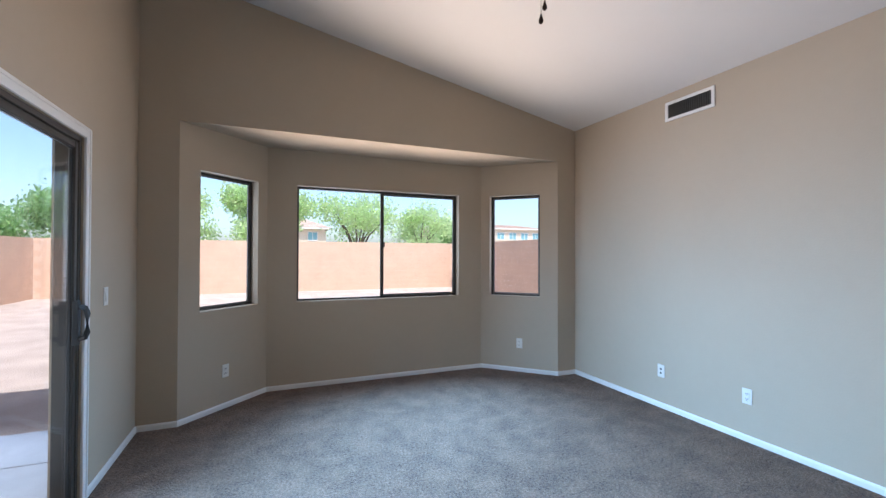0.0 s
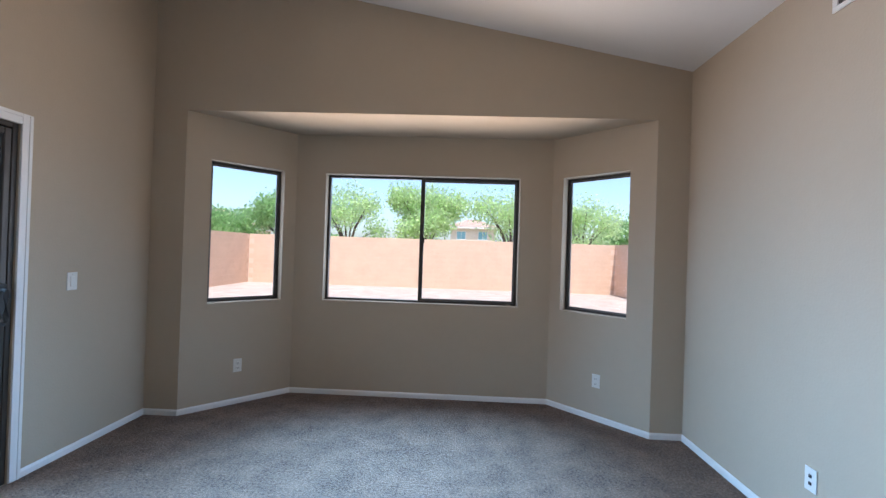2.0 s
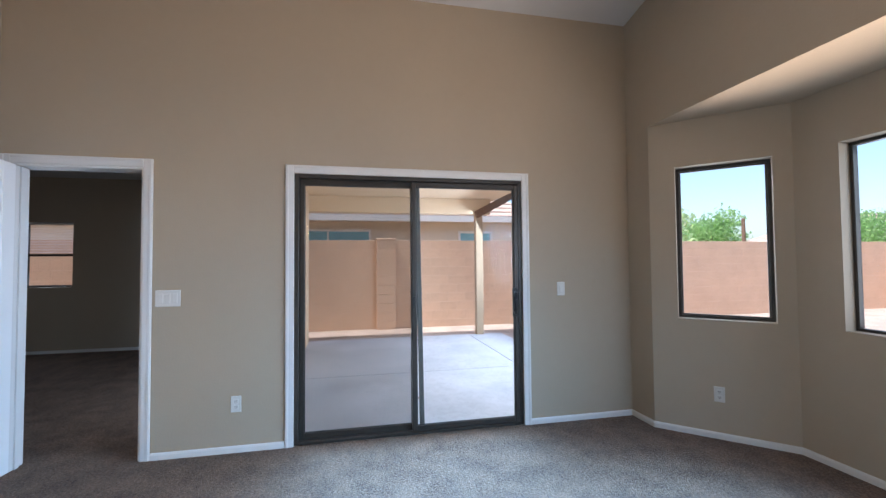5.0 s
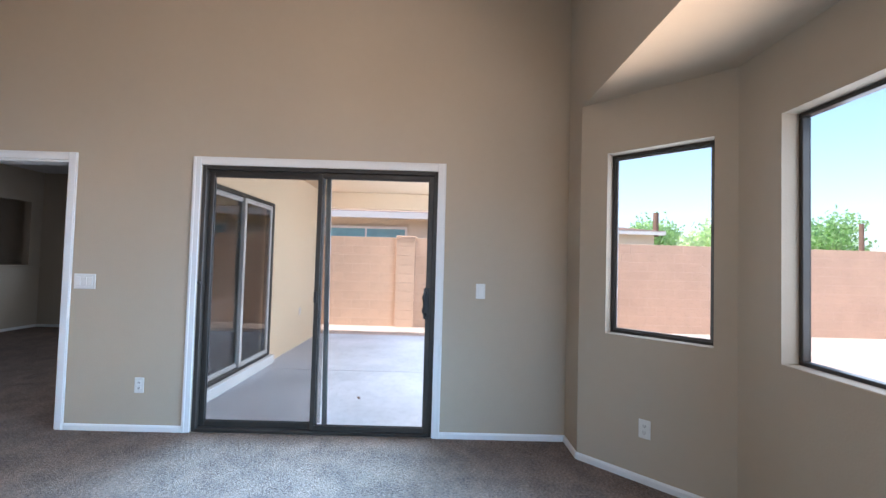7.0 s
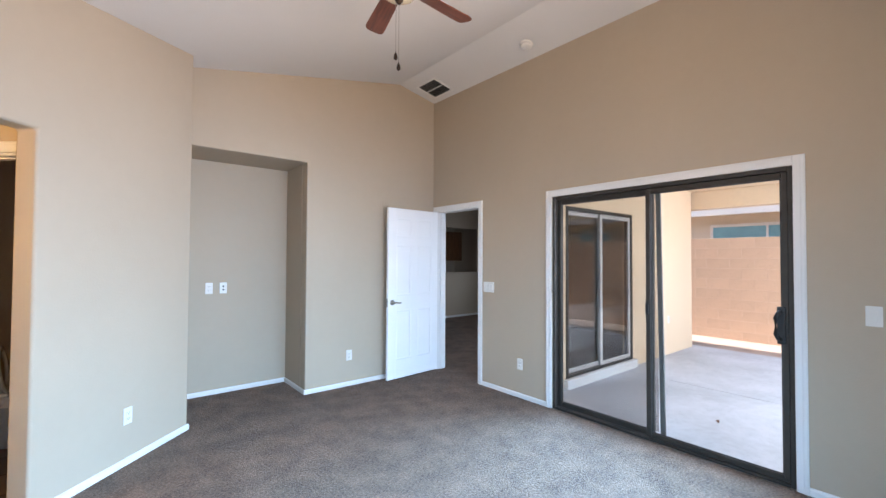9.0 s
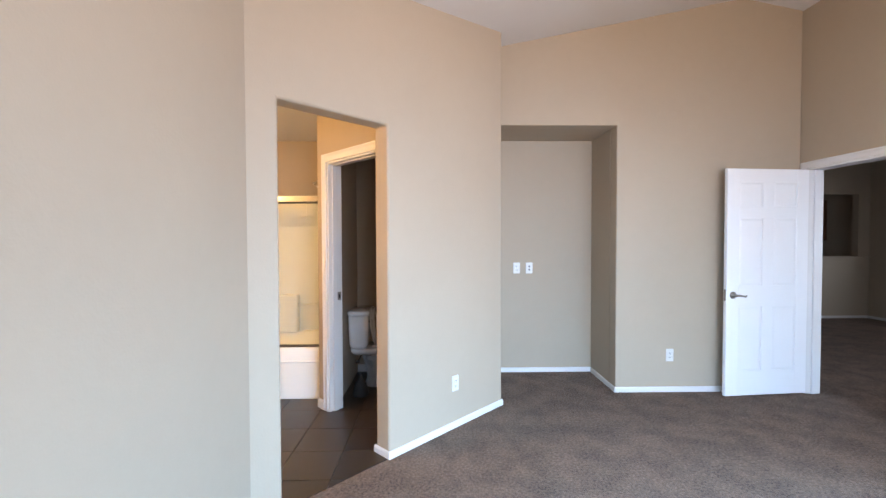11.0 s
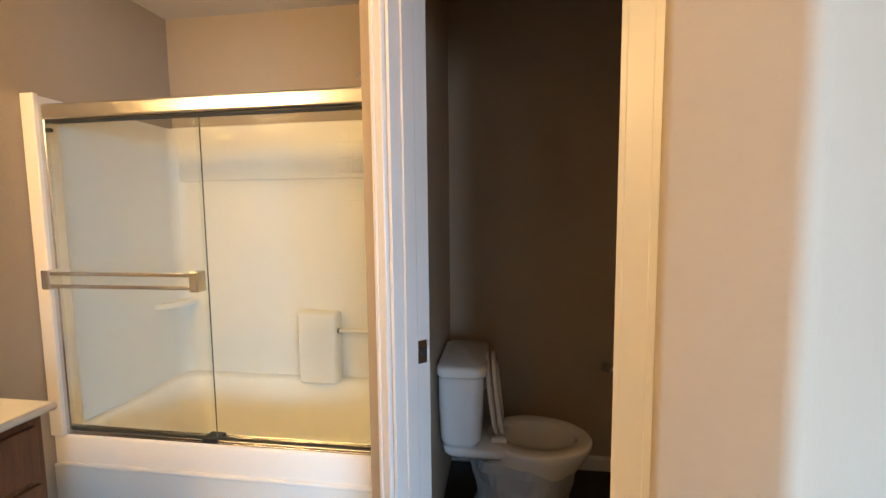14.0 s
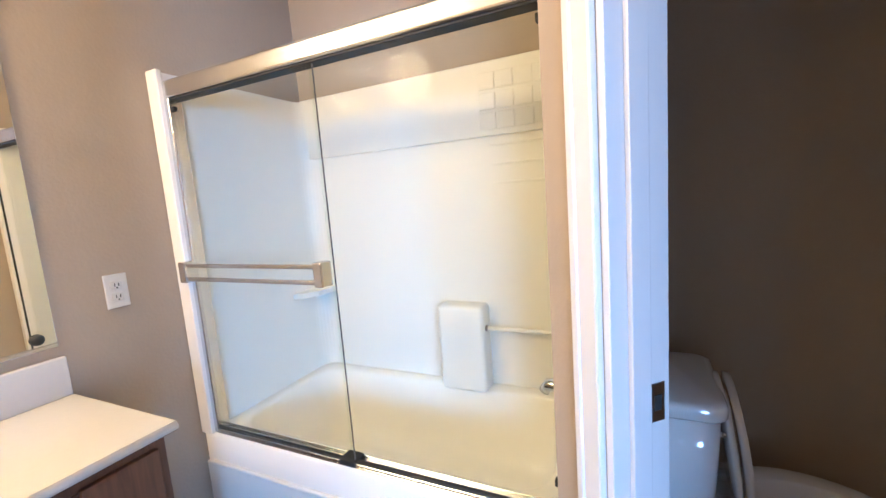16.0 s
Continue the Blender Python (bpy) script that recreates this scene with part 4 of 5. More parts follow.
part("soap_tower", box((4.81 - TUB_W, -TDp + 0.03, RIM - 0.01), (5.03 - TUB_W, -TDp + 0.135, 0.845), 0.022, 4), FIBERGLASS, root, "moulded soap tower", True)
part("grab_bar", tube([(4.80 - TUB_W, -TDp + 0.10, 0.742), (0.036, -TDp + 0.10, 0.742)], 0.009, 10), FIBERGLASS, root, "thin white grab bar", True)
part("bar_socket", lathe([(0.014, 0), (0.014, 0.006), (0.009, 0.007)], 12, m=Matrix.Translation((4.81 - TUB_W, -TDp + 0.10, 0.742)) @ Matrix.Rotation(radians(-90), 4, "Y")), NICKEL, root)
bm = prism([(TW - 0.035, -TDp + 0.24), (TW - 0.08, -TDp + 0.22), (TW - 0.12, -TDp + 0.15), (TW - 0.13, -TDp + 0.035), (TW - 0.035, -TDp + 0.035)], 0.868, 0.893)
part("corner_shelf", bm, FIBERGLASS, root, "moulded corner shelf")
# moulded tile courses near the plumbing end
for i, z in enumerate((1.36, 1.44, 1.52)):
    part("tile_line", box((0.09, -TDp + 0.032, z), (0.40, -TDp + 0.038, z + 0.010), 0.002, 2), FIBERGLASS, root)
for z in (1.62, 1.70, 1.78):
    for k in range(5):
        part("moulded_tile", box((0.055 + k * 0.078, -TDp + 0.045, z - 0.034), (0.125 + k * 0.078, -TDp + 0.051, z + 0.034), 0.0025, 2), FIBERGLASS, root)
part("shower_arm", tube([(0.036, -0.38, 2.02), (0.10, -0.38, 2.03), (0.15, -0.38, 1.99)], 0.010, 10), CHROME, root, "chrome shower arm", True)
part("shower_head", lathe([(0.014, 0), (0.018, 0.02), (0.038, 0.05), (0.036, 0.056)], 18, m=Matrix.Translation((0.148, -0.38, 1.992)) @ Matrix.Rotation(radians(140), 4, "Y")), CHROME, root, "small chrome shower head", True)
part("mixer_plate", lathe([(0.085, 0), (0.084, 0.006), (0.03, 0.016), (0.026, 0.05), (0.02, 0.055)], 26, m=Matrix.Translation((0.036, -0.38, 1.05)) @ Matrix.Rotation(radians(90), 4, "Y")), CHROME, root, "round chrome mixer plate", True)
part("tub_spout", tube([(0.036, -0.38, 0.66), (0.13, -0.38, 0.655), (0.145, -0.38, 0.63)], [0.026, 0.024, 0.02], 12), CHROME, root, "chrome tub spout", True)

# sliding shower door
root = thing("shower_door", pose(TUB_W, TUB_Y, RIM), "sliding glass shower door in bright aluminium frame", "shower door")
SH = 1.812 - RIM
X0, X1 = 0.012, 5.748 - TUB_W
part("header_rail", box((X0, -0.062, SH - 0.062), (X1, -0.004, SH), 0.010, 3), SILVER, root)
part("header_seal", box((X0, -0.058, SH - 0.069), (X1, -0.010, SH - 0.0625), 0.002), BLACK, root)
part("bottom_track", boxes([((X0, -0.062, 0.0), (X1, -0.006, 0.006)), ((X0, -0.012, 0.006), (X1, -0.006, 0.016)), ((X0, -0.062, 0.006), (X1, -0.056, 0.014))], 0.001), SILVER, root)
part("track_seal", box((X0 + 0.02, -0.030, 0.0065), (X1 - 0.02, -0.0125, 0.020), 0.002, 1), BLACK, root, "black rubber track seal")
for xa, xb in ((X0 - 0.008, X0 + 0.018), (X1 - 0.026, X1)):
    part("side_jamb", box((xa, -0.058, 0.010), (xb, -0.006, SH - 0.06), 0.004, 2), SILVER, root)
part("side_seal", box((X0 + 0.018, -0.021, 0.02), (X0 + 0.025, -0.011, SH - 0.16), 0.003), BLACK, root)
gp = part("outer_panel", box((5.062 - TUB_W, -0.022, 0.016), (X1 - 0.022, -0.016, SH - 0.05), 0.0015, 1), SHOWERGLASS, root, "clear glass panel")
gp.visible_shadow = False
gp2 = part("inner_panel", box((X0 + 0.02, -0.050, 0.016), (5.10 - TUB_W, -0.044, SH - 0.05), 0.0015, 1), SHOWERGLASS, root, "clear glass panel")
gp2.visible_shadow = False
part("edge_seal", box((5.0615 - TUB_W, -0.022, 0.016), (5.0625 - TUB_W, -0.016, SH - 0.06)), BRONZE_LIGHT, root)
bx0, bx1 = 5.085 - TUB_W, 5.735 - TUB_W
bar = part("towel_bar", boxes([((bx0, 0.018, 0.675), (bx1, 0.028, 0.690)), ((bx0, 0.018, 0.625), (bx1, 0.028, 0.640))], 0.003, 2), SILVER, root, "double bright towel bar")
for x in (bx0, bx1):
    part("bar_bracket", box((x - 0.018, -0.014, 0.618), (x + 0.018, 0.034, 0.697), 0.005, 2), SILVER, bar)
part("centre_guide", box((5.052 - TUB_W, -0.060, 0.004), (5.118 - TUB_W, -0.002, 0.024), 0.004, 2), BLACK, root, "black plastic centre guide")
for z in (1.25,):
    part("bumper", box((X1 - 0.045, -0.024, z - 0.008), (X1 - 0.018, -0.008, z + 0.008), 0.003), BLACK, root)
for z in (0.11, 1.25):
    part("bumper", box((X0 + 0.014, -0.024, z - 0.010), (X0 + 0.032, -0.006, z + 0.010), 0.003), BLACK, root)

# ---- toilet doorway ----
TM = on_wall(TD0, TD1, 0, 0)
cas = thing("toilet_casing", TM, "white painted moulded casing round the toilet doorway", "door casing", kind="structure")
casing(TD0, TD1, 0.10, 0.805, 2.05, parent=cas, w=0.066)
for nm, lo, hi in (("jamb", (0.10, 0.0, 0), (0.116, 0.125, 2.05)), ("jamb", (0.789, 0.0, 0), (0.805, 0.125, 2.05)), ("head_jamb", (0.116, 0.0, 2.034), (0.789, 0.125, 2.05)),
                   ("door_stop", (0.116, 0.035, 0), (0.127, 0.075, 2.034)), ("door_stop", (0.778, 0.035, 0), (0.789, 0.075, 2.034)), ("head_stop", (0.127, 0.035, 2.023), (0.778, 0.075, 2.034))):
    part(nm, box(lo, hi, 0.002), TRIM, cas)
part("strike_plate", box((0.7865, 0.080, 0.915), (0.790, 0.112, 0.985), 0.001), NICKEL, cas, "satin nickel strike plate")
# black chip coloured as the shade in the latch hole
part("strike_hole", box((0.7858, 0.089, 0.936), (0.7875, 0.104, 0.964)), DARKHOLE, cas)
baseboard((4.302, 0.118), (4.360, 0.060), 0.0, 0.006, 0.075, 0.014)
baseboard((TUB_W, 0.060), (TUB_W, TUB_Y + 0.008), 0.006, 0.0, 0.075, 0.014)
baseboard((2.99, BY), (4.21, BY), 0, 0, 0.075, 0.014)
baseboard((BX, TUB_Y + 0.01), (BX, 0.29), 0, 0, 0.075, 0.014)

# ---- toilet ----
root = thing("toilet", pose(4.205, -0.50, 0, 0, 0, 180), "white two-piece toilet with raised seat, base wrapped in plastic", "toilet")
# local x runs out from the wall, y across


def oval(cx, rx_back, rx_front, ry, z, n=32):
    return [(cx + (rx_front if math.cos(a) > 0 else rx_back) * math.cos(a), ry * math.sin(a), z) for a in (2 * math.pi * k / n for k in range(n))]


bm = loft([rrect(0.014, 0.172, -0.155, 0.155, 0.05, 0.385), rrect(0.010, 0.186, -0.172, 0.172, 0.05, 0.42), rrect(0.006, 0.192, -0.178, 0.178, 0.045, 0.56), rrect(0.006, 0.196, -0.184, 0.184, 0.045, 0.700)])
part("tank", bm, CERAMIC, root, "", True)
bm = loft([rrect(0.002, 0.206, -0.192, 0.192, 0.045, 0.700), rrect(0.0, 0.210, -0.196, 0.196, 0.045, 0.706), rrect(0.0, 0.210, -0.196, 0.196, 0.045, 0.732), rrect(0.005, 0.204, -0.190, 0.190, 0.045, 0.740), rrect(0.016, 0.192, -0.178, 0.178, 0.04, 0.744)])
part("tank_lid", bm, CERAMIC, root, "", True)
part("flush_lever", tube([(0.19, -0.14, 0.645), (0.216, -0.14, 0.645), (0.220, -0.10, 0.640), (0.220, -0.06, 0.638)], 0.007, 8), CHROME, root, "chrome flush lever", True)
bm = loft([oval(0.36, 0.20, 0.14, 0.105, 0.0), oval(0.36, 0.19, 0.14, 0.098, 0.06), oval(0.37, 0.18, 0.17, 0.11, 0.17), oval(0.40, 0.20, 0.22, 0.155, 0.28), oval(0.41, 0.21, 0.245, 0.180, 0.345), oval(0.41, 0.21, 0.25, 0.184, 0.364), oval(0.41, 0.21, 0.25, 0.184, 0.376),
           oval(0.41, 0.206, 0.245, 0.180, 0.381), oval(0.41, 0.200, 0.239, 0.174, 0.383), oval(0.425, 0.158, 0.176, 0.120, 0.383), oval(0.425, 0.154, 0.171, 0.116, 0.379), oval(0.425, 0.152, 0.168, 0.114, 0.366), oval(0.43, 0.142, 0.154, 0.104, 0.30), oval(0.42, 0.10, 0.10, 0.07, 0.22), oval(0.41, 0.06, 0.06, 0.045, 0.17)])
bmesh.ops.recalc_face_normals(bm, faces=bm.faces)
part("bowl", bm, CERAMIC, root, "", True)
part("bowl_deck", loft([rrect(0.03, 0.30, -0.115, 0.115, 0.05, 0.315), rrect(0.02, 0.30, -0.155, 0.155, 0.05, 0.352), rrect(0.02, 0.30, -0.160, 0.160, 0.05, 0.376), rrect(0.026, 0.294, -0.154, 0.154, 0.05, 0.382)]), CERAMIC, root, "", True)
lid = part("seat_lid", loft([oval(0.18, 0.18, 0.185, 0.172, 0.0), oval(0.18, 0.18, 0.185, 0.174, 0.010), oval(0.18, 0.172, 0.177, 0.166, 0.016)]), CERAMIC, root, "raised white lid", True)
lid.matrix_basis = Matrix.Translation((0.258, 0, 0.392)) @ Matrix.Rotation(radians(-97.5), 4, "Y")
bm = bmesh.new()
ro, ri = oval(0.18, 0.18, 0.185, 0.173, 0), oval(0.19, 0.13, 0.13, 0.105, 0)
loft([[(x, y, 0.0) for x, y, z in ro], [(x, y, 0.016) for x, y, z in ro], [(x, y, 0.018) for x, y, z in ri], [(x, y, 0.0) for x, y, z in ri], [(x, y, 0.0) for x, y, z in ro]], bm, (False, False))
bmesh.ops.remove_doubles(bm, verts=bm.verts, dist=0.0005)
bmesh.ops.recalc_face_normals(bm, faces=bm.faces)
seat = part("seat", bm, CERAMIC, root, "raised white seat ring", True)
seat.matrix_basis = Matrix.Translation((0.284, 0, 0.392)) @ Matrix.Rotation(radians(-97), 4, "Y")
for y in (-0.075, 0.075):
    part("seat_hinge", box((0.222, y - 0.018, 0.378), (0.290, y + 0.018, 0.402), 0.008, 2), CERAMIC, root)
PLASTIC = bpy.data.materials.new("clear_plastic_film")
PLASTIC.use_nodes = True
_p = PLASTIC.node_tree.nodes["Principled BSDF"]
_p.inputs["Base Color"].default_value, _p.inputs["Roughness"].default_value, _p.inputs["Alpha"].default_value = (0.62, 0.68, 0.76, 1), 0.22, 0.55
bm = bmesh.new()
rings = []
for k, (z, s) in enumerate(((0.01, 0.17), (0.10, 0.15), (0.20, 0.165), (0.27, 0.178), (0.31, 0.168))):
    ring = []
    for j in range(48):
        a = 2 * math.pi * j / 48
        w = 1 + 0.06 * math.sin(7 * a + z * 20) + 0.05 * noise.noise((3 * math.cos(a), 3 * math.sin(a), z * 9))
        ring.append((0.36 + 1.3 * s * w * math.cos(a), s * w * 0.95 * math.sin(a), z))
    rings.append(ring)
loft(rings, bm, (False, False))
part("plastic_wrap", bm, PLASTIC, root, "crumpled clear plastic film")
part("supply_hose", tube([(0.10, 0.16, 0.40), (0.09, 0.19, 0.30), (0.05, 0.20, 0.20), (0.03, 0.20, 0.16)], 0.009, 8), SILVER, root, "braided supply hose", True)
part("stop_valve", lathe([(0.022, 0), (0.022, 0.02), (0.012, 0.03), (0.010, 0.05)], 12, m=Matrix.Translation((0.0, 0.20, 0.16)) @ Matrix.Rotation(radians(90), 4, "Y")), CHROME, root, "chrome stop valve", True)
root = thing("plunger_cup", pose(4.06, -0.20, 0.0), "black rubber cup on the floor beside the toilet", "plunger")
part("rubber_cup", lathe([(0.070, 0.0), (0.074, 0.012), (0.066, 0.06), (0.050, 0.11), (0.022, 0.15), (0.016, 0.19), (0.004, 0.195)], 24), BLACK, root, "", True)

# ---- paper holder ----
root = thing("paper_holder", pose(3.315, BY, 0.566), "chrome toilet paper holder with a white roller", "paper holder")
for x in (-0.085, 0.085):
    ps = part("post", box((x - 0.018, 0, -0.026), (x + 0.018, 0.012, 0.026), 0.004, 2), NICKEL, root)
    part("arm", box((x - 0.010, 0.010, -0.020), (x + 0.010, 0.042, 0.008), 0.004, 2), NICKEL, ps)
part("roller", tube([(-0.078, 0.031, -0.006), (0.078, 0.031, -0.006)], 0.009, 12), PLATE, root, "white plastic roller", True)

# ---- vanity ----
VX, VY0, VY1, CT = 5.30, 0.275, 2.40, 0.807
root = thing("vanity_cabinet", pose(VX, VY0, 0), "honey oak vanity cabinet with drawers and doors", "cabinet")
D = BX - VX - 0.02
Lv = VY1 - VY0
part("body", boxes([((0.025, 0.012, 0.09), (D, Lv, CT - 0.165)), ((0.0265, 0.012, CT - 0.165), (D, 0.03, CT - 0.032)), ((0.0268, 0.03, 0.13), (0.04, Lv, CT - 0.04)), ((0.09, 0.012, 0.0), (D, Lv, 0.09))], 0.002), OAK, root)
part("face_frame", boxes([((0.012, 0.012, 0.09), (0.026, 0.052, CT - 0.035)), ((0.012, 0.052, CT - 0.060), (0.026, Lv, CT - 0.035)), ((0.012, 0.052, 0.09), (0.026, Lv, 0.13)), ((0.012, 0.195, 0.605), (0.026, 0.270, CT - 0.060)), ((0.012, 0.052, 0.565), (0.026, Lv, 0.605))], 0.002), OAK, root)


def front(name, y0, y1, z0, z1, panel):
    f = part(name, box((-0.006, y0, z0), (0.013, y1, z1), 0.005, 2), OAK, root)
    if panel:
        bm = loft([[(-0.0055, y0 + 0.045, z0 + 0.045), (-0.0055, y1 - 0.045, z0 + 0.045), (-0.0055, y1 - 0.045, z1 - 0.045), (-0.0055, y0 + 0.045, z1 - 0.045)],
                   [(-0.012, y0 + 0.07, z0 + 0.07), (-0.012, y1 - 0.07, z0 + 0.07), (-0.012, y1 - 0.07, z1 - 0.07), (-0.012, y0 + 0.07, z1 - 0.07)]])
        bmesh.ops.recalc_face_normals(bm, faces=bm.faces)
        part("raised_panel", bm, OAK, f)
    return f


front("drawer_front", 0.036, 0.200, 0.595, CT - 0.052, False)
front("false_front", 0.265, 0.94, 0.595, CT - 0.052, False)
front("door", 0.036, 0.470, 0.115, 0.575, True)
front("door", 0.482, 0.94, 0.115, 0.575, True)
front("drawer_front", 1.01, 1.245, 0.595, CT - 0.052, False)
front("door", 1.01, 1.245, 0.115, 0.575, True)

# worktop with a bowl moulded into it
root = thing("countertop", pose(VX - 0.012, VY0 - 0.008, CT), "white cultured marble vanity top with integral sink", "countertop")
DX, LY = BX - VX + 0.012 - 0.002, Lv + 0.01
SX, SY, SRX, SRY = 0.255, 0.52, 0.165, 0.235
bm = bmesh.new()
N = 48


def edge_hit(a):
    """Where a ray from the sink's centre meets the slab's edge, squared to its corners."""
    c, s = math.cos(a), math.sin(a)
    t = min(((DX - SX) / c if c > 0 else -SX / c) if abs(c) > 1e-6 else 1e9, ((0.5) / s if s > 0 else -0.5 / s) if abs(s) > 1e-6 else 1e9)
    return SX + c * t, SY + s * t


corner = [math.atan2(s * 0.5, cx) for s in (1, -1) for cx in (DX - SX, -SX)]
angs = sorted([2 * math.pi * k / N - math.pi for k in range(N)] + corner)
ringo = [(*edge_hit(a), 0.0) for a in angs]
bowls = [[(SX + SRX * f * math.cos(a), SY + SRY * f * math.sin(a), z) for a in angs] for f, z in ((1.06, 0.0), (1.0, -0.008), (0.93, -0.035), (0.78, -0.085), (0.50, -0.120), (0.12, -0.130))]
loft([[(x, y, -0.025) for x, y, z in ringo], ringo, *bowls], bm, (False, True))
box((0, SY + 0.5, -0.025), (DX, LY, 0.0), 0, 1, bm=bm)
box((0, 0, -0.025), (DX, SY - 0.5, 0.0), 0, 1, bm=bm)
bmesh.ops.remove_doubles(bm, verts=bm.verts, dist=0.0004)
bmesh.ops.recalc_face_normals(bm, faces=bm.faces)
part("slab", bm, MARBLE, root)
part("front_edge", tube([(0.001, 0.0, -0.0125), (0.001, LY, -0.0125)], 0.0125, 10), MARBLE, root, "", True)
part("backsplash", box((DX - 0.022, 0.0, 0.0), (DX, LY, 0.125), 0.006, 3), MARBLE, root, "", True)
part("splash_bumper", lathe([(0.016, 0), (0.017, 0.006), (0.010, 0.014)], 16, m=Matrix.Translation((DX - 0.022, 0.588 - VY0 + 0.008, 0.086)) @ Matrix.Rotation(radians(-90), 4, "Y")), BLACK, root, "small black rubber bumper", True)
part("drain", lathe([(0.022, -0.004), (0.022, 0.002), (0.012, 0.003)], 16, m=Matrix.Translation((SX, SY, -0.128))), CHROME, root)
root = thing("faucet", pose(BX - 0.105, VY0 - 0.008 + SY, CT), "chrome two-handle faucet on the vanity top", "faucet")
part("base", box((-0.03, -0.085, 0), (0.03, 0.085, 0.018), 0.008, 3), CHROME, root, "", True)
part("spout", tube([(0.0, 0, 0.015), (0.0, 0, 0.07), (-0.03, 0, 0.10), (-0.08, 0, 0.10), (-0.115, 0, 0.075)], [0.016, 0.015, 0.014, 0.013, 0.012], 12), CHROME, root, "", True)
for y in (-0.065, 0.065):
    part("handle", lathe([(0.020, 0.016), (0.016, 0.035), (0.024, 0.05), (0.022, 0.066), (0.006, 0.072)], 18, m=Matrix.Translation((0, y, 0))), CHROME, root, "", True)

# mirror
root = thing("vanity_mirror", on_wall((BX, BY), (BX, BN), 0.276 - BY, 0.962), "large frameless wall mirror above the vanity", "mirror")
part("mirror_glass", box((0, -0.006, 0.012), (2.02, -0.001, 1.00), 0.001), MIRROR, root)
part("bottom_channel", box((0, -0.010, 0.0), (2.02, 0.0, 0.014), 0.002), SILVER, root, "bright aluminium channel")
part("mirror_clip", box((0.004, -0.012, 0.985), (0.024, -0.001, 1.012), 0.003, 2), PLATE, root, "clear plastic mirror clip")
part("corner_bumper", lathe([(0.016, 0), (0.017, 0.006), (0.010, 0.014)], 16, m=Matrix.Translation((0.045, -0.006, 0.036)) @ Matrix.Rotation(radians(90), 4, "X")), BLACK, root, "small black rubber bumper", True)

# vanity light bar above the mirror
root = thing("vanity_light", on_wall((BX, BY), (BX, BN), 0.98 - BY, 2.14), "chrome vanity light bar with round frosted bulbs", "wall lamp")
part("back_plate", box((-0.30, -0.03, -0.05), (0.30, 0.0, 0.05), 0.006, 2), CHROME, root)
BULB = glow("warm_bulb", (1.0, 0.66, 0.32), 5.0)
for x in (-0.22, -0.075, 0.075, 0.22):
    part("bulb", lathe([(0.014, 0.0), (0.016, 0.02), (0.034, 0.042), (0.042, 0.07), (0.034, 0.10), (0.012, 0.112)], 20, m=Matrix.Translation((x, -0.03, 0)) @ Matrix.Rotation(radians(90), 4, "X")), BULB, root, "frosted globe bulb", True)
lampd = bpy.data.lights.new("vanity_glow", "POINT")
lampd.energy, lampd.color, lampd.shadow_soft_size = 20, (1.0, 0.60, 0.215), 0.17
lo = new("vanity_glow", lampd)
lo.location = (BX - 0.24, 1.30, 2.10)

# exhaust grille in the bathroom ceiling
root = thing("exhaust_vent", pose(5.02, 0.42, BZ), "white square exhaust grille on the bathroom ceiling", "air vent")
part("frame", boxes([((-0.13, -0.13, -0.012), (0.13, -0.105, 0)), ((-0.13, 0.105, -0.012), (0.13, 0.13, 0)), ((-0.13, -0.105, -0.012), (-0.105, 0.105, 0)), ((0.105, -0.105, -0.012), (0.13, 0.105, 0))], 0.003), TRIM, root)
# black plate painted as the shade above the exhaust slats
part("fan_opening", box((-0.105, -0.105, -0.002), (0.105, 0.105, -0.0005)), DARKHOLE, root)
for i in range(9):
    part("slat", box((-0.105, -0.09 + i * 0.0225 - 0.004, -0.010), (0.105, -0.09 + i * 0.0225 + 0.004, -0.003), 0.001), TRIM, root)


# ---- family room beyond the doorway ----
root = thing("door_3", on_wall((-T, FN - T), (FW + T, FN - T), 0.62, 0.06), "closed sliding glass door in bronze frame, seen from outside", "patio door", kind="structure")
part("door_frame", boxes([((0, 0.05, 0), (0.045, 0.15, 2.0)), ((1.535, 0.05, 0), (1.58, 0.15, 2.0)), ((0.045, 0.05, 1.955), (1.535, 0.15, 2.0)), ((0.045, 0.05, 0), (1.535, 0.15, 0.035))], 0.003), BRONZE, root)
for a, b, d in ((0.045, 0.82, 0.075), (0.76, 1.535, 0.108)):
    p = part("sliding_panel", boxes([((a, d, 0.035), (a + 0.05, d + 0.03, 1.955)), ((b - 0.05, d, 0.035), (b, d + 0.03, 1.955)), ((a + 0.05, d, 0.035), (b - 0.05, d + 0.03, 0.085)), ((a + 0.05, d, 1.905), (b - 0.05, d + 0.03, 1.955))], 0.004), PALE_ALU, root)
    g = part("pane", box((a + 0.05, d + 0.013, 0.085), (b - 0.05, d + 0.018, 1.905)), PATIO_GLASS, p)
    g.visible_shadow = False
part("sill_curb", box((-0.04, 0.11, -0.12), (1.62, 0.20, 0.0), 0.008, 2), TRIM, root, "pale painted sill curb")
plate("wall_outlet", on_wall((FW, FN), (0, FN), -3.51 - FW, 0.50), "outlet", "weathered outdoor outlet on the stucco wall", "")
window("window_4", (FW + T, FN - T), (FW + T, FS), FN - T + 2.24, FN - T + 2.92, 1.02, 2.045, 1, "small single-hung window with a middle rail")
root = thing("window_rail", on_wall((FW + T, FN - T), (FW + T, FS), FN - T + 2.24, 1.53), "dark bronze meeting rail of the small window", "window rail", kind="structure")
part("rail", box((0.03, 0.078, -0.02), (0.65, 0.12, 0.02), 0.003), BRONZE, root)
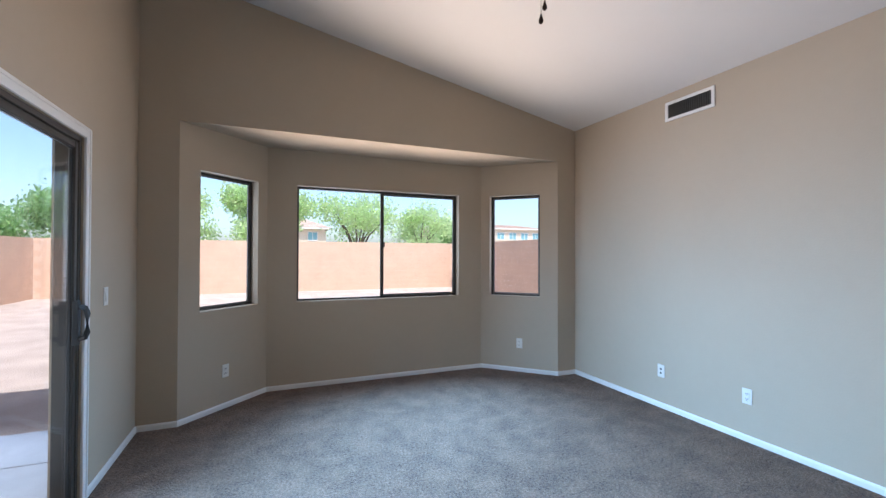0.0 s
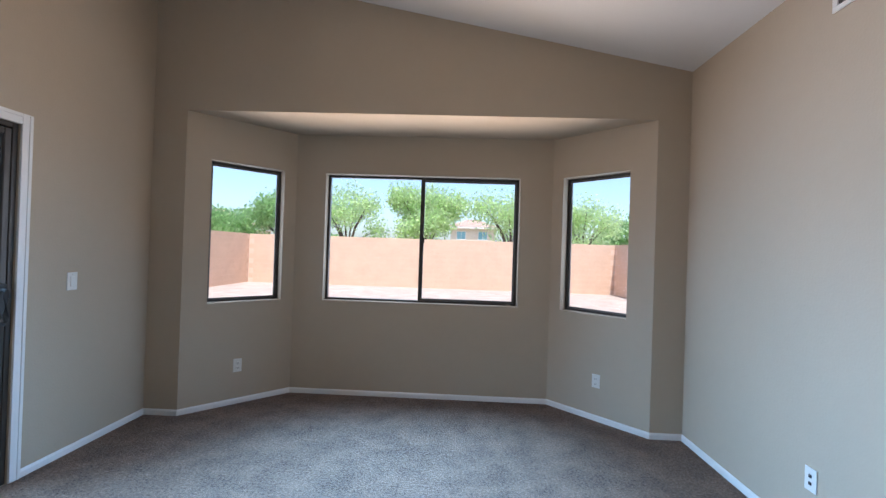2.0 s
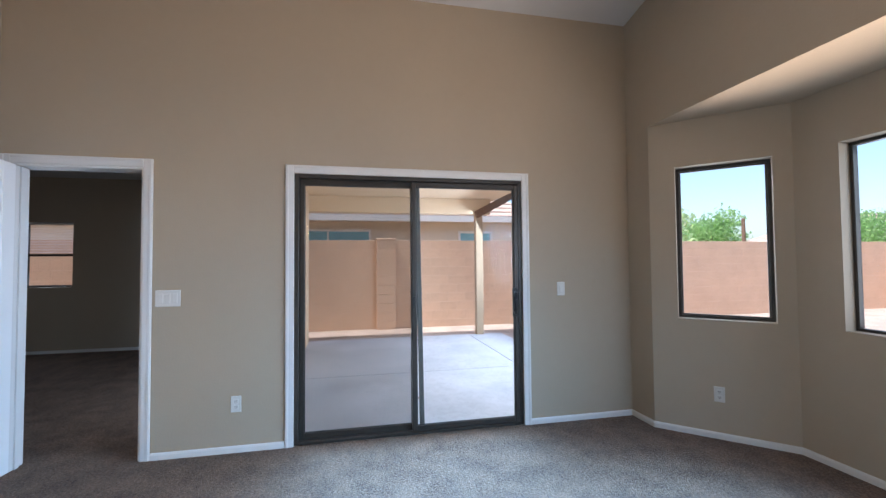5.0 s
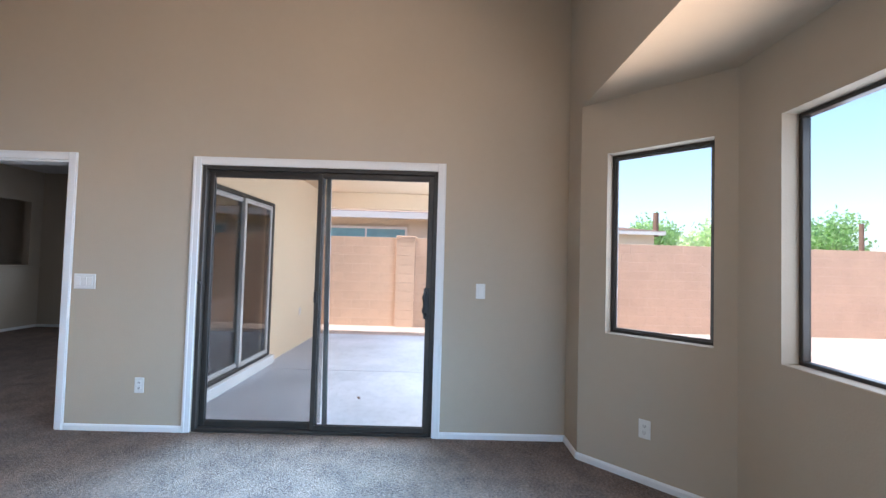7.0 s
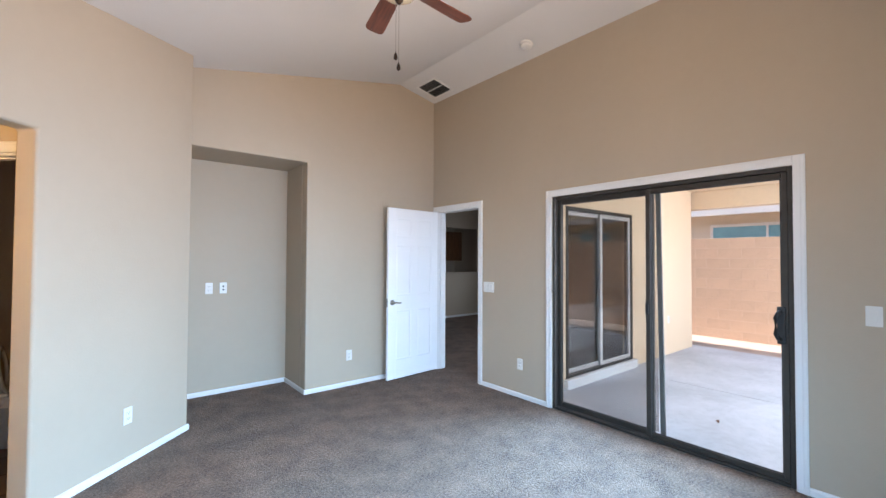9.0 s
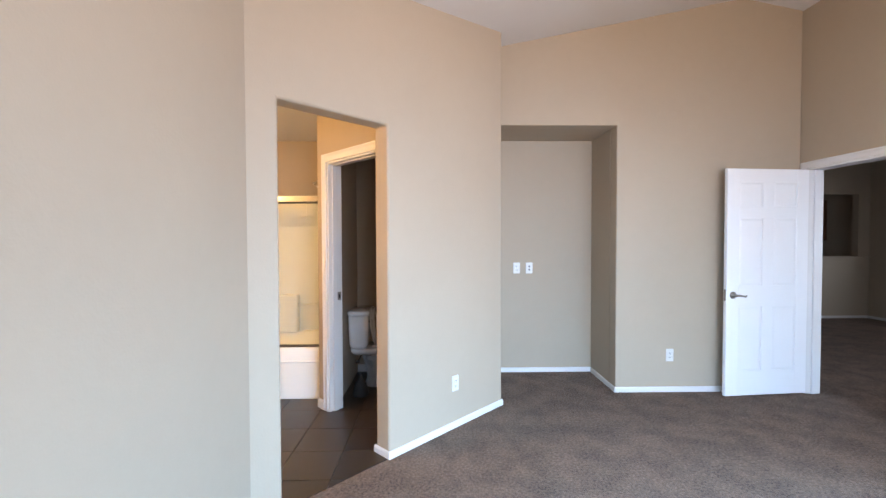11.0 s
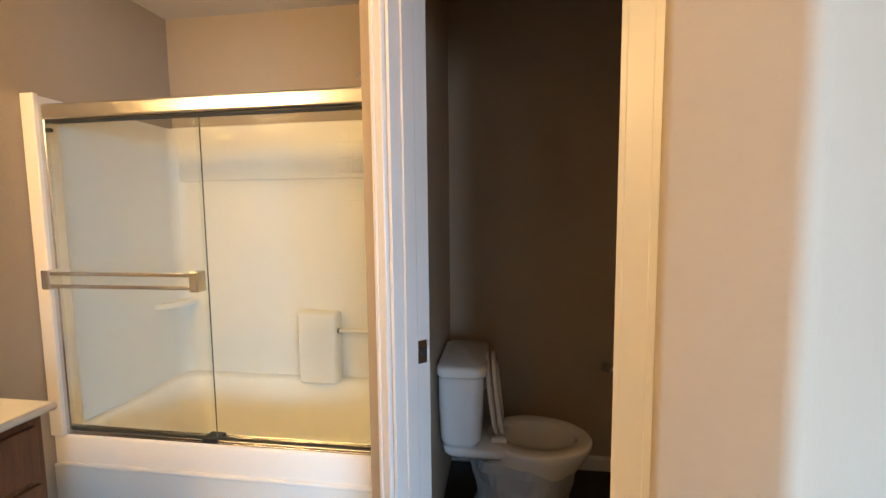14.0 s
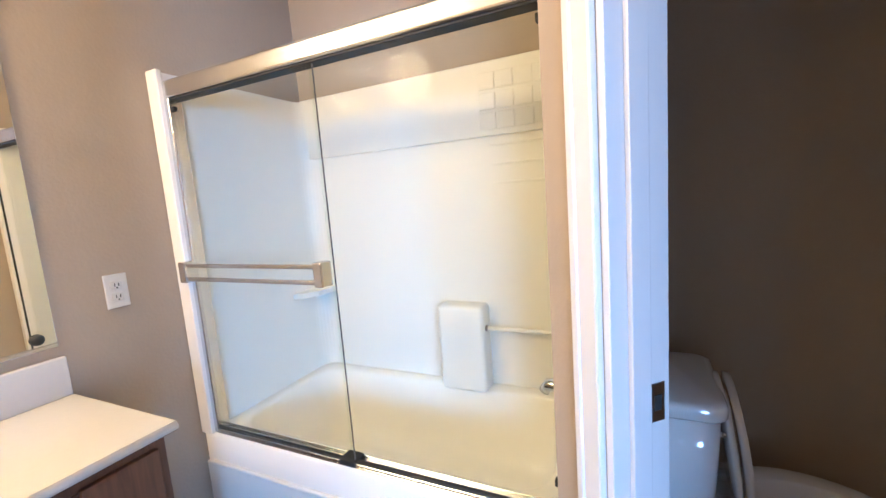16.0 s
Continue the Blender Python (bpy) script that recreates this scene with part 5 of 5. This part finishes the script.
root = thing("mini_blind", on_wall((FW + T, FN - T), (FW + T, FS), FN - T + 2.24, 1.54), "raised white mini blind in the small window", "blind")
part("headrail", box((0.02, 0.02, 0.47), (0.66, 0.055, 0.50), 0.003), TRIM, root)
for i in range(18):
    sl = part("slat", box((0.02, -0.011, -0.0005), (0.66, 0.011, 0.0005)), TRIM, root)
    sl.matrix_basis = Matrix.Translation((0, 0.038, 0.03 + i * 0.025)) @ Matrix.Rotation(radians(14), 4, "X")
baseboard((FW + T, FN - T), (FW + T, -3.63))
baseboard((-1.4, -3.63), (-4.31, -3.63))
tagged(part("half_wall_cap", box((-4.31, -3.79, 1.07), (-1.36, -3.59, 1.10), 0.008, 2), PAINT), "beige painted cap on the half wall", "wall cap", kind="structure")
for i in range(3):
    x = -4.30 + i * 0.92
    root = thing("upper_cabinet", pose(x, -4.74, 1.38), "dark oak upper kitchen cabinet with two doors", "cabinet", "upper kitchen cabinets")
    part("body", box((0, 0, 0), (0.915, 0.30, 0.78), 0.002), CABINET, root)
    for a in (0.012, 0.462):
        d = part("door", box((a, 0.301, 0.012), (a + 0.441, 0.321, 0.768), 0.004, 2), CABINET, root)
        bm = loft([[(a + 0.06, 0.3205, 0.072), (a + 0.381, 0.3205, 0.072), (a + 0.381, 0.3205, 0.708), (a + 0.06, 0.3205, 0.708)][::-1], [(a + 0.085, 0.327, 0.097), (a + 0.356, 0.327, 0.097), (a + 0.356, 0.327, 0.683), (a + 0.085, 0.327, 0.683)][::-1]])
        bmesh.ops.recalc_face_normals(bm, faces=bm.faces)
        part("raised_panel", bm, CABINET, d)
root = thing("kitchen_counter", pose(-4.30, -4.74, 0), "dark kitchen base run with a dark worktop", "counter")
part("base", box((0, 0, 0), (2.75, 0.58, 0.86), 0.003), CABINET, root)
part("worktop", box((0, 0, 0.86), (2.75, 0.62, 0.90), 0.005, 2), material("dark_laminate", (0.05, 0.04, 0.035), 0.3, var=0.3, vscale=30), root)

# ---- garden walls ----
BL, BH, BT = 0.40, 0.20, 0.19
ROWS, Z0 = 10, 1.87 - 10 * BH


def block_mesh(w):
    bm = box((-w / 2 + 0.003, -BT / 2, -BH / 2 + 0.003), (w / 2 - 0.003, BT / 2, BH / 2 - 0.003), 0.003, 1)
    me = bpy.data.meshes.new("block")
    bm.to_mesh(me)
    bm.free()
    me.materials.append(BLOCK)
    return me


BLOCK_ME = block_mesh(BL)


def garden_wall(name, a, b, label, near, piers):
    """Running-bond blocks on a mortar core; the stretch `near` is built block by block as parts."""
    root = thing(name, Matrix.Identity(4), label, "block fence", kind="structure")
    a, b = Vector((*a, 0)), Vector((*b, 0))
    L, d = (b - a).length, (b - a).normalized()
    m = Matrix((d, Vector((-d.y, d.x, 0)), Vector((0, 0, 1)))).transposed().to_4x4()
    m.translation = a
    core = part("mortar_core", box((0, -BT / 2 + 0.0025, Z0 - 0.1), (L, BT / 2 - 0.0025, 1.862)), MORTAR, root)
    core.matrix_basis = m
    verts, faces = [], []
    base = [tuple(v.co) for v in BLOCK_ME.vertices]
    polys = [tuple(p.vertices) for p in BLOCK_ME.polygons]
    rnd = random.Random(7)
    for r in range(ROWS):
        u = 0.2 if r % 2 else 0.4
        while u < L - 0.1:
            jit = Vector((0, rnd.uniform(-0.0005, 0.0005), 0))
            c = Vector((u, 0, Z0 + (r + 0.5) * BH)) + jit
            if near and near[0] < u < near[1]:
                ob = new("block", BLOCK_ME)
                ob.parent = root
                ob.matrix_basis = m @ Matrix.Translation(c)
            else:
                k = len(verts)
                verts += [(x + c.x, y + c.y, z + c.z) for x, y, z in base]
                faces += [tuple(i + k for i in f) for f in polys]
            u += BL
    me = bpy.data.meshes.new("far_blocks")
    me.from_pydata(verts, [], faces)
    me.materials.append(BLOCK)
    fb = new("far_blocks", me)
    fb.parent = root
    fb.matrix_basis = m
    fb["kind"] = "stuff"
    for u in piers:
        for r in range(ROWS):
            pb = part("pier_block", box((u - 0.205, -0.205, Z0 + r * BH + 0.0015), (u + 0.205, 0.205, Z0 + (r + 1) * BH - 0.0015), 0.003, 1), BLOCK, root)
            pb.matrix_basis = m
        pc = part("pier_cap", box((u - 0.215, -0.215, 1.866), (u + 0.215, 0.215, 1.91), 0.008, 1), BLOCK, root)
        pc.matrix_basis = m
    return root


garden_wall("fence_west", (-6.15, -9.0), (-6.15, 18.0), "tan concrete block garden wall with square piers", (8.6, 16.4), (6.2, 11.78))
garden_wall("fence_north", (-6.05, 18.0), (8.8, 18.0), "tan concrete block garden wall in full sun", None, ())
garden_wall("fence_east", (8.8, 17.9), (8.8, -9.0), "tan concrete block garden wall behind the yard", None, ())

# ---- neighbouring houses ----
NPANE = material("reflective_window", (0.22, 0.42, 0.46), 0.12, var=0.2, vscale=2, coat=0.3)
WHITE_EXT = material("white_fascia", (0.72, 0.68, 0.62), 0.7, var=0.06, vscale=3)


def hip_roof(root, x0, x1, y0, y1, z0, rise, run):
    """Hip roof in tile courses: each course a stepped band round the house."""
    n = max(6, int(run / 0.33))
    for k in range(n):
        f0, f1 = k / n, (k + 1.08) / n
        o0, o1 = run * f0, run * f1
        za, zb = z0 + rise * f0 + 0.035, z0 + rise * f1
        a = [(x0 + o0, y0 + o0), (x1 - o0, y0 + o0), (x1 - o0, y1 - o0), (x0 + o0, y1 - o0)]
        b = [(x0 + o1, y0 + o1), (x1 - o1, y0 + o1), (x1 - o1, y1 - o1), (x0 + o1, y1 - o1)]
        bm = loft([[(x, y, za - 0.035) for x, y in a], [(x, y, za) for x, y in a], [(x, y, zb) for x, y in b], [(x, y, zb - 0.06) for x, y in b]], None, (False, False))
        part("tile_course", bm, ROOFTILE, root)
    part("ridge_cap", box((x0 + run * 0.99, y0 + run * 0.99, z0 + rise * 0.96), (x1 - run * 0.99, y1 - run * 0.99, z0 + rise + 0.06), 0.02, 2), ROOFTILE, root)


def house(name, x0, x1, y0, y1, eave, rise, run, wins, label, over=0.45):
    root = thing(name, pose((x0 + x1) / 2, (y0 + y1) / 2, GZ), label, "house")
    m = root.matrix_basis.inverted()

    def add(o):
        o.matrix_parent_inverse = m
        return o
    add(part("wall", box((x0, y0, GZ), (x1, y1, eave), 0.01, 1), STUCCO_FAR, root))
    add(part("fascia", boxes([((x0 - over, y0 - over, eave - 0.16), (x1 + over, y0 - over + 0.04, eave + 0.02)), ((x0 - over, y1 + over - 0.04, eave - 0.16), (x1 + over, y1 + over, eave + 0.02)), ((x0 - over, y0 - over, eave - 0.16), (x0 - over + 0.04, y1 + over, eave + 0.02)), ((x1 + over - 0.04, y0 - over, eave - 0.16), (x1 + over, y1 + over, eave + 0.02))]), WHITE_EXT, root))
    add(part("soffit", box((x0 - over + 0.02, y0 - over + 0.02, eave - 0.02), (x1 + over - 0.02, y1 + over - 0.02, eave), 0), STUCCO_FAR, root))
    hold = [o for o in root.children]
    hip_roof(root, x0 - over, x1 + over, y0 - over, y1 + over, eave, rise, run)
    for o in root.children:
        if o not in hold:
            add(o)
    for face, u0, u1, za, zb in wins:
        if face == "E":
            lo, hi = (x1 - 0.02, u0, za), (x1 + 0.02, u1, zb)
            bars = [((x1, u0 - 0.06, zb), (x1 + 0.05, u1 + 0.06, zb + 0.07)), ((x1, u0 - 0.06, za - 0.07), (x1 + 0.05, u1 + 0.06, za)), ((x1, u0 - 0.06, za), (x1 + 0.05, u0, zb)), ((x1, u1, za), (x1 + 0.05, u1 + 0.06, zb)), ((x1, (u0 + u1) / 2 - 0.02, za), (x1 + 0.045, (u0 + u1) / 2 + 0.02, zb))]
        else:
            lo, hi = (u0, y0 - 0.02, za), (u1, y0 + 0.02, zb)
            bars = [((u0 - 0.06, y0 - 0.05, zb), (u1 + 0.06, y0, zb + 0.07)), ((u0 - 0.06, y0 - 0.05, za - 0.07), (u1 + 0.06, y0, za)), ((u0 - 0.06, y0 - 0.05, za), (u0, y0, zb)), ((u1, y0 - 0.05, za), (u1 + 0.06, y0, zb)), (((u0 + u1) / 2 - 0.02, y0 - 0.045, za), ((u0 + u1) / 2 + 0.02, y0, zb))]
        w = add(part("window_frame", boxes(bars), WHITE_EXT, root))
        p = part("pane", box(lo, hi), NPANE, w)
    return root


house("neighbour_house", -17.0, -9.0, -7.0, 7.9, 2.72, 2.1, 4.2, (("E", 0.2, 2.5, 1.35, 2.28), ("E", 5.25, 6.2, 1.35, 2.25)), "pale stucco house with a low clay tile roof")
house("low_house", -24.0, -15.6, 9.0, 13.3, 3.0, 0.35, 1.9, (("E", 10.0, 11.2, 1.2, 2.1),), "low tan house beyond the garden wall", 0.35)
house("two_storey_house", 19.0, 34.0, 46.0, 52.0, 4.65, 0.5, 2.6, tuple(("S", 20.2 + 1.75 * k, 21.2 + 1.75 * k, 3.25, 4.05) for k in range(8)), "long pale two-storey house far beyond the garden wall", 0.3)
house("far_house", 1.6, 6.4, 46.0, 51.0, 4.1, 0.9, 2.2, (("S", 2.3, 3.2, 2.8, 3.6), ("S", 4.6, 5.5, 2.8, 3.6)), "pale house far beyond the trees")
house("far_house", -30.0, -19.0, 40.0, 48.0, 3.2, 1.8, 3.8, (("S", -27.0, -25.0, 1.6, 2.6),), "pale low house far beyond the garden wall")
root = thing("vent_pipe", pose(-15.75, 13.45, GZ), "red-brown vent pipe on a low roof", "vent pipe")
part("pipe", tube([(0, 0, 2.9), (0, 0, 4.0)], 0.12, 12), BROWNWOOD, root)
for px, py, top in ((-11.7, 22.9, 3.5), (-13.5, 20.7, 3.5)):
    root = thing("utility_pole", pose(px, py, GZ), "thin red-brown pole beyond the garden wall", "pole", "poles beyond the garden wall")
    part("pole", tube([(0, 0, 0), (0, 0, top)], [0.10, 0.08], 10), BROWNWOOD, root)


# ---- trees ----
def tree(x, y, h, r, leaf, n, seed, label, lace=1.0, base=1.2):
    rnd = random.Random(seed)
    root = thing("tree", pose(x, y, GZ), label, "tree", "trees beyond the garden wall")
    trunk_top = base + 0.3
    bm = tube([(0, 0, -0.1), (0.05, 0.02, trunk_top * 0.5), (0.0, 0.08, trunk_top)], [0.16, 0.13, 0.10], 10)
    lobes = []
    for k in range(9):
        a = 2 * math.pi * k / 9 + rnd.uniform(-0.3, 0.3)
        rr = r * rnd.uniform(0.35, 0.72)
        c = Vector((rr * math.cos(a), rr * math.sin(a) * 0.8, base + (h - base) * rnd.uniform(0.30, 0.80)))
        lobes.append((c, r * rnd.uniform(0.34, 0.52)))
        tube([(0, 0.05, trunk_top * 0.8), (c.x * 0.4, c.y * 0.4, (trunk_top + c.z) / 2), tuple(c)], [0.07, 0.045, 0.012], 6, bm)
    lobes.append((Vector((0, 0, h - r * 0.45)), r * 0.5))
    part("trunk", bm, BARK, root)
    verts, faces = [], []
    for k in range(int(n * 2.4)):
        c, lr = lobes[k % len(lobes)]
        d = Vector((rnd.gauss(0, 1), rnd.gauss(0, 1), rnd.gauss(0, 0.8)))
        d.normalize()
        p = c + d * lr * (rnd.random() ** 0.45) * rnd.uniform(0.7, 1.22)
        s = rnd.uniform(0.035, 0.085) * lace
        q = Euler((rnd.uniform(0, 6.3), rnd.uniform(0, 6.3), rnd.uniform(0, 6.3))).to_matrix()
        i = len(verts)
        for ux, uy in ((-1, -0.5), (0.2, -0.75), (1.2, 0.1), (0.1, 0.7)):
            verts.append(tuple(p + q @ Vector((ux * s, uy * s, 0))))
        faces.append((i, i + 1, i + 2, i + 3))
    me = bpy.data.meshes.new("crown")
    me.from_pydata(verts, [], faces)
    me.materials.append(leaf)
    cr = new("crown", me)
    cr.parent = root
    return root


tree(0.8, 22.2, 5.0, 2.2, LEAF2, 5200, 1, "broad light green desert tree", 1.0)
tree(-3.4, 23.0, 5.2, 2.2, LEAF2, 2600, 2, "lacy grey-green desert tree", 0.9)
tree(-6.6, 22.5, 4.3, 2.1, LEAF, 4800, 3, "dense dark green tree")
tree(5.2, 22.5, 5.0, 2.3, LEAF2, 3000, 4, "lacy grey-green desert tree", 0.9)
tree(9.0, 23.4, 4.4, 2.0, LEAF2, 2800, 5, "lacy light green tree beyond the wall", 0.9)
tree(-10.5, 23.0, 3.6, 2.0, LEAF, 3200, 6, "low dense green tree")
tree(-9.2, 12.2, 3.3, 1.5, LEAF2, 2600, 8, "yellow-green shrub tree behind the wall", 1.0, 0.8)
tree(-14.0, 30.0, 4.2, 2.4, LEAF, 3000, 9, "dark green tree in the distance", 1.3)
tree(-17.5, 22.5, 4.3, 2.3, LEAF, 2600, 11, "hazy green tree in the distance", 1.2)
tree(-22.0, 16.5, 4.8, 2.2, LEAF, 2200, 12, "hazy green tree in the distance", 1.2)
tree(14.0, 30.0, 4.0, 2.4, LEAF, 3000, 10, "green tree in the distance", 1.3)
verts, faces = [], []
rnd = random.Random(21)
for k in range(9000):
    x, y = rnd.uniform(-24, 26), rnd.uniform(25, 34)
    z = GZ + rnd.random() ** 1.4 * (2.0 + 0.9 * noise.noise((x * 0.35, y * 0.2, 0.0)))
    s = rnd.uniform(0.10, 0.24)
    q = Euler((rnd.uniform(0, 6.3), rnd.uniform(0, 6.3), rnd.uniform(0, 6.3))).to_matrix()
    i = len(verts)
    for ux, uy in ((-1, -0.6), (0.9, -0.7), (0.2, 0.9)):
        verts.append(tuple(Vector((x, y, z)) + q @ Vector((ux * s, uy * s, 0))))
    faces.append((i, i + 1, i + 2))
me = bpy.data.meshes.new("far_shrubs")
me.from_pydata(verts, [], faces)
me.materials.append(LEAF)
tagged(new("far_shrubs", me), "low belt of distant green shrubs", "shrubs", kind="stuff")

# dry leaf litter on the slab
root = thing("dry_leaf", pose(-1.0, 2.75, -0.044, 0, 0, 30), "small curled dry leaf on the patio", "leaf")
bm = loft([[(-0.03, -0.012, 0.004), (0.03, -0.004, 0.002), (0.034, 0.004, 0.003), (-0.02, 0.016, 0.012)], [(-0.03, -0.012, 0.007), (0.03, -0.004, 0.005), (0.034, 0.004, 0.006), (-0.02, 0.016, 0.015)]])
part("blade", bm, BROWNWOOD, root)

# ---- bathroom floor tiles ----
TS = 0.335
cut_n = Vector((1, -1, 0)).normalized()
full = box((0.0025, 0.0025, -0.012), (TS - 0.0025, TS - 0.0025, -0.002), 0.0015, 1)
TILE_ME = bpy.data.meshes.new("tile")
full.to_mesh(TILE_ME)
full.free()
TILE_ME.materials.append(TILE)
for i in range(9):
    for j in range(11):
        x, y = 2.99 + i * TS, -0.87 + j * TS
        dmin = (x - (y + TS)) - 2.775
        dmax = ((x + TS) - y) - 2.775
        if dmax < 0.03 or (y > 1.6 and x < 4.1):
            continue
        if dmin >= 0:
            ob = new("tile", TILE_ME)
        else:
            bm = bmesh.new()
            bm.from_mesh(TILE_ME)
            bmesh.ops.bisect_plane(bm, geom=[*bm.verts, *bm.edges, *bm.faces], plane_co=(0, (x - y) - 2.775, 0), plane_no=tuple(-cut_n), clear_outer=True)
            bmesh.ops.holes_fill(bm, edges=bm.edges)
            me = bpy.data.meshes.new("tile")
            bm.to_mesh(me)
            bm.free()
            me.materials.append(TILE)
            ob = new("tile", me)
        ob.parent = floor_bath
        ob.matrix_basis = Matrix.Translation((x, y, 0))
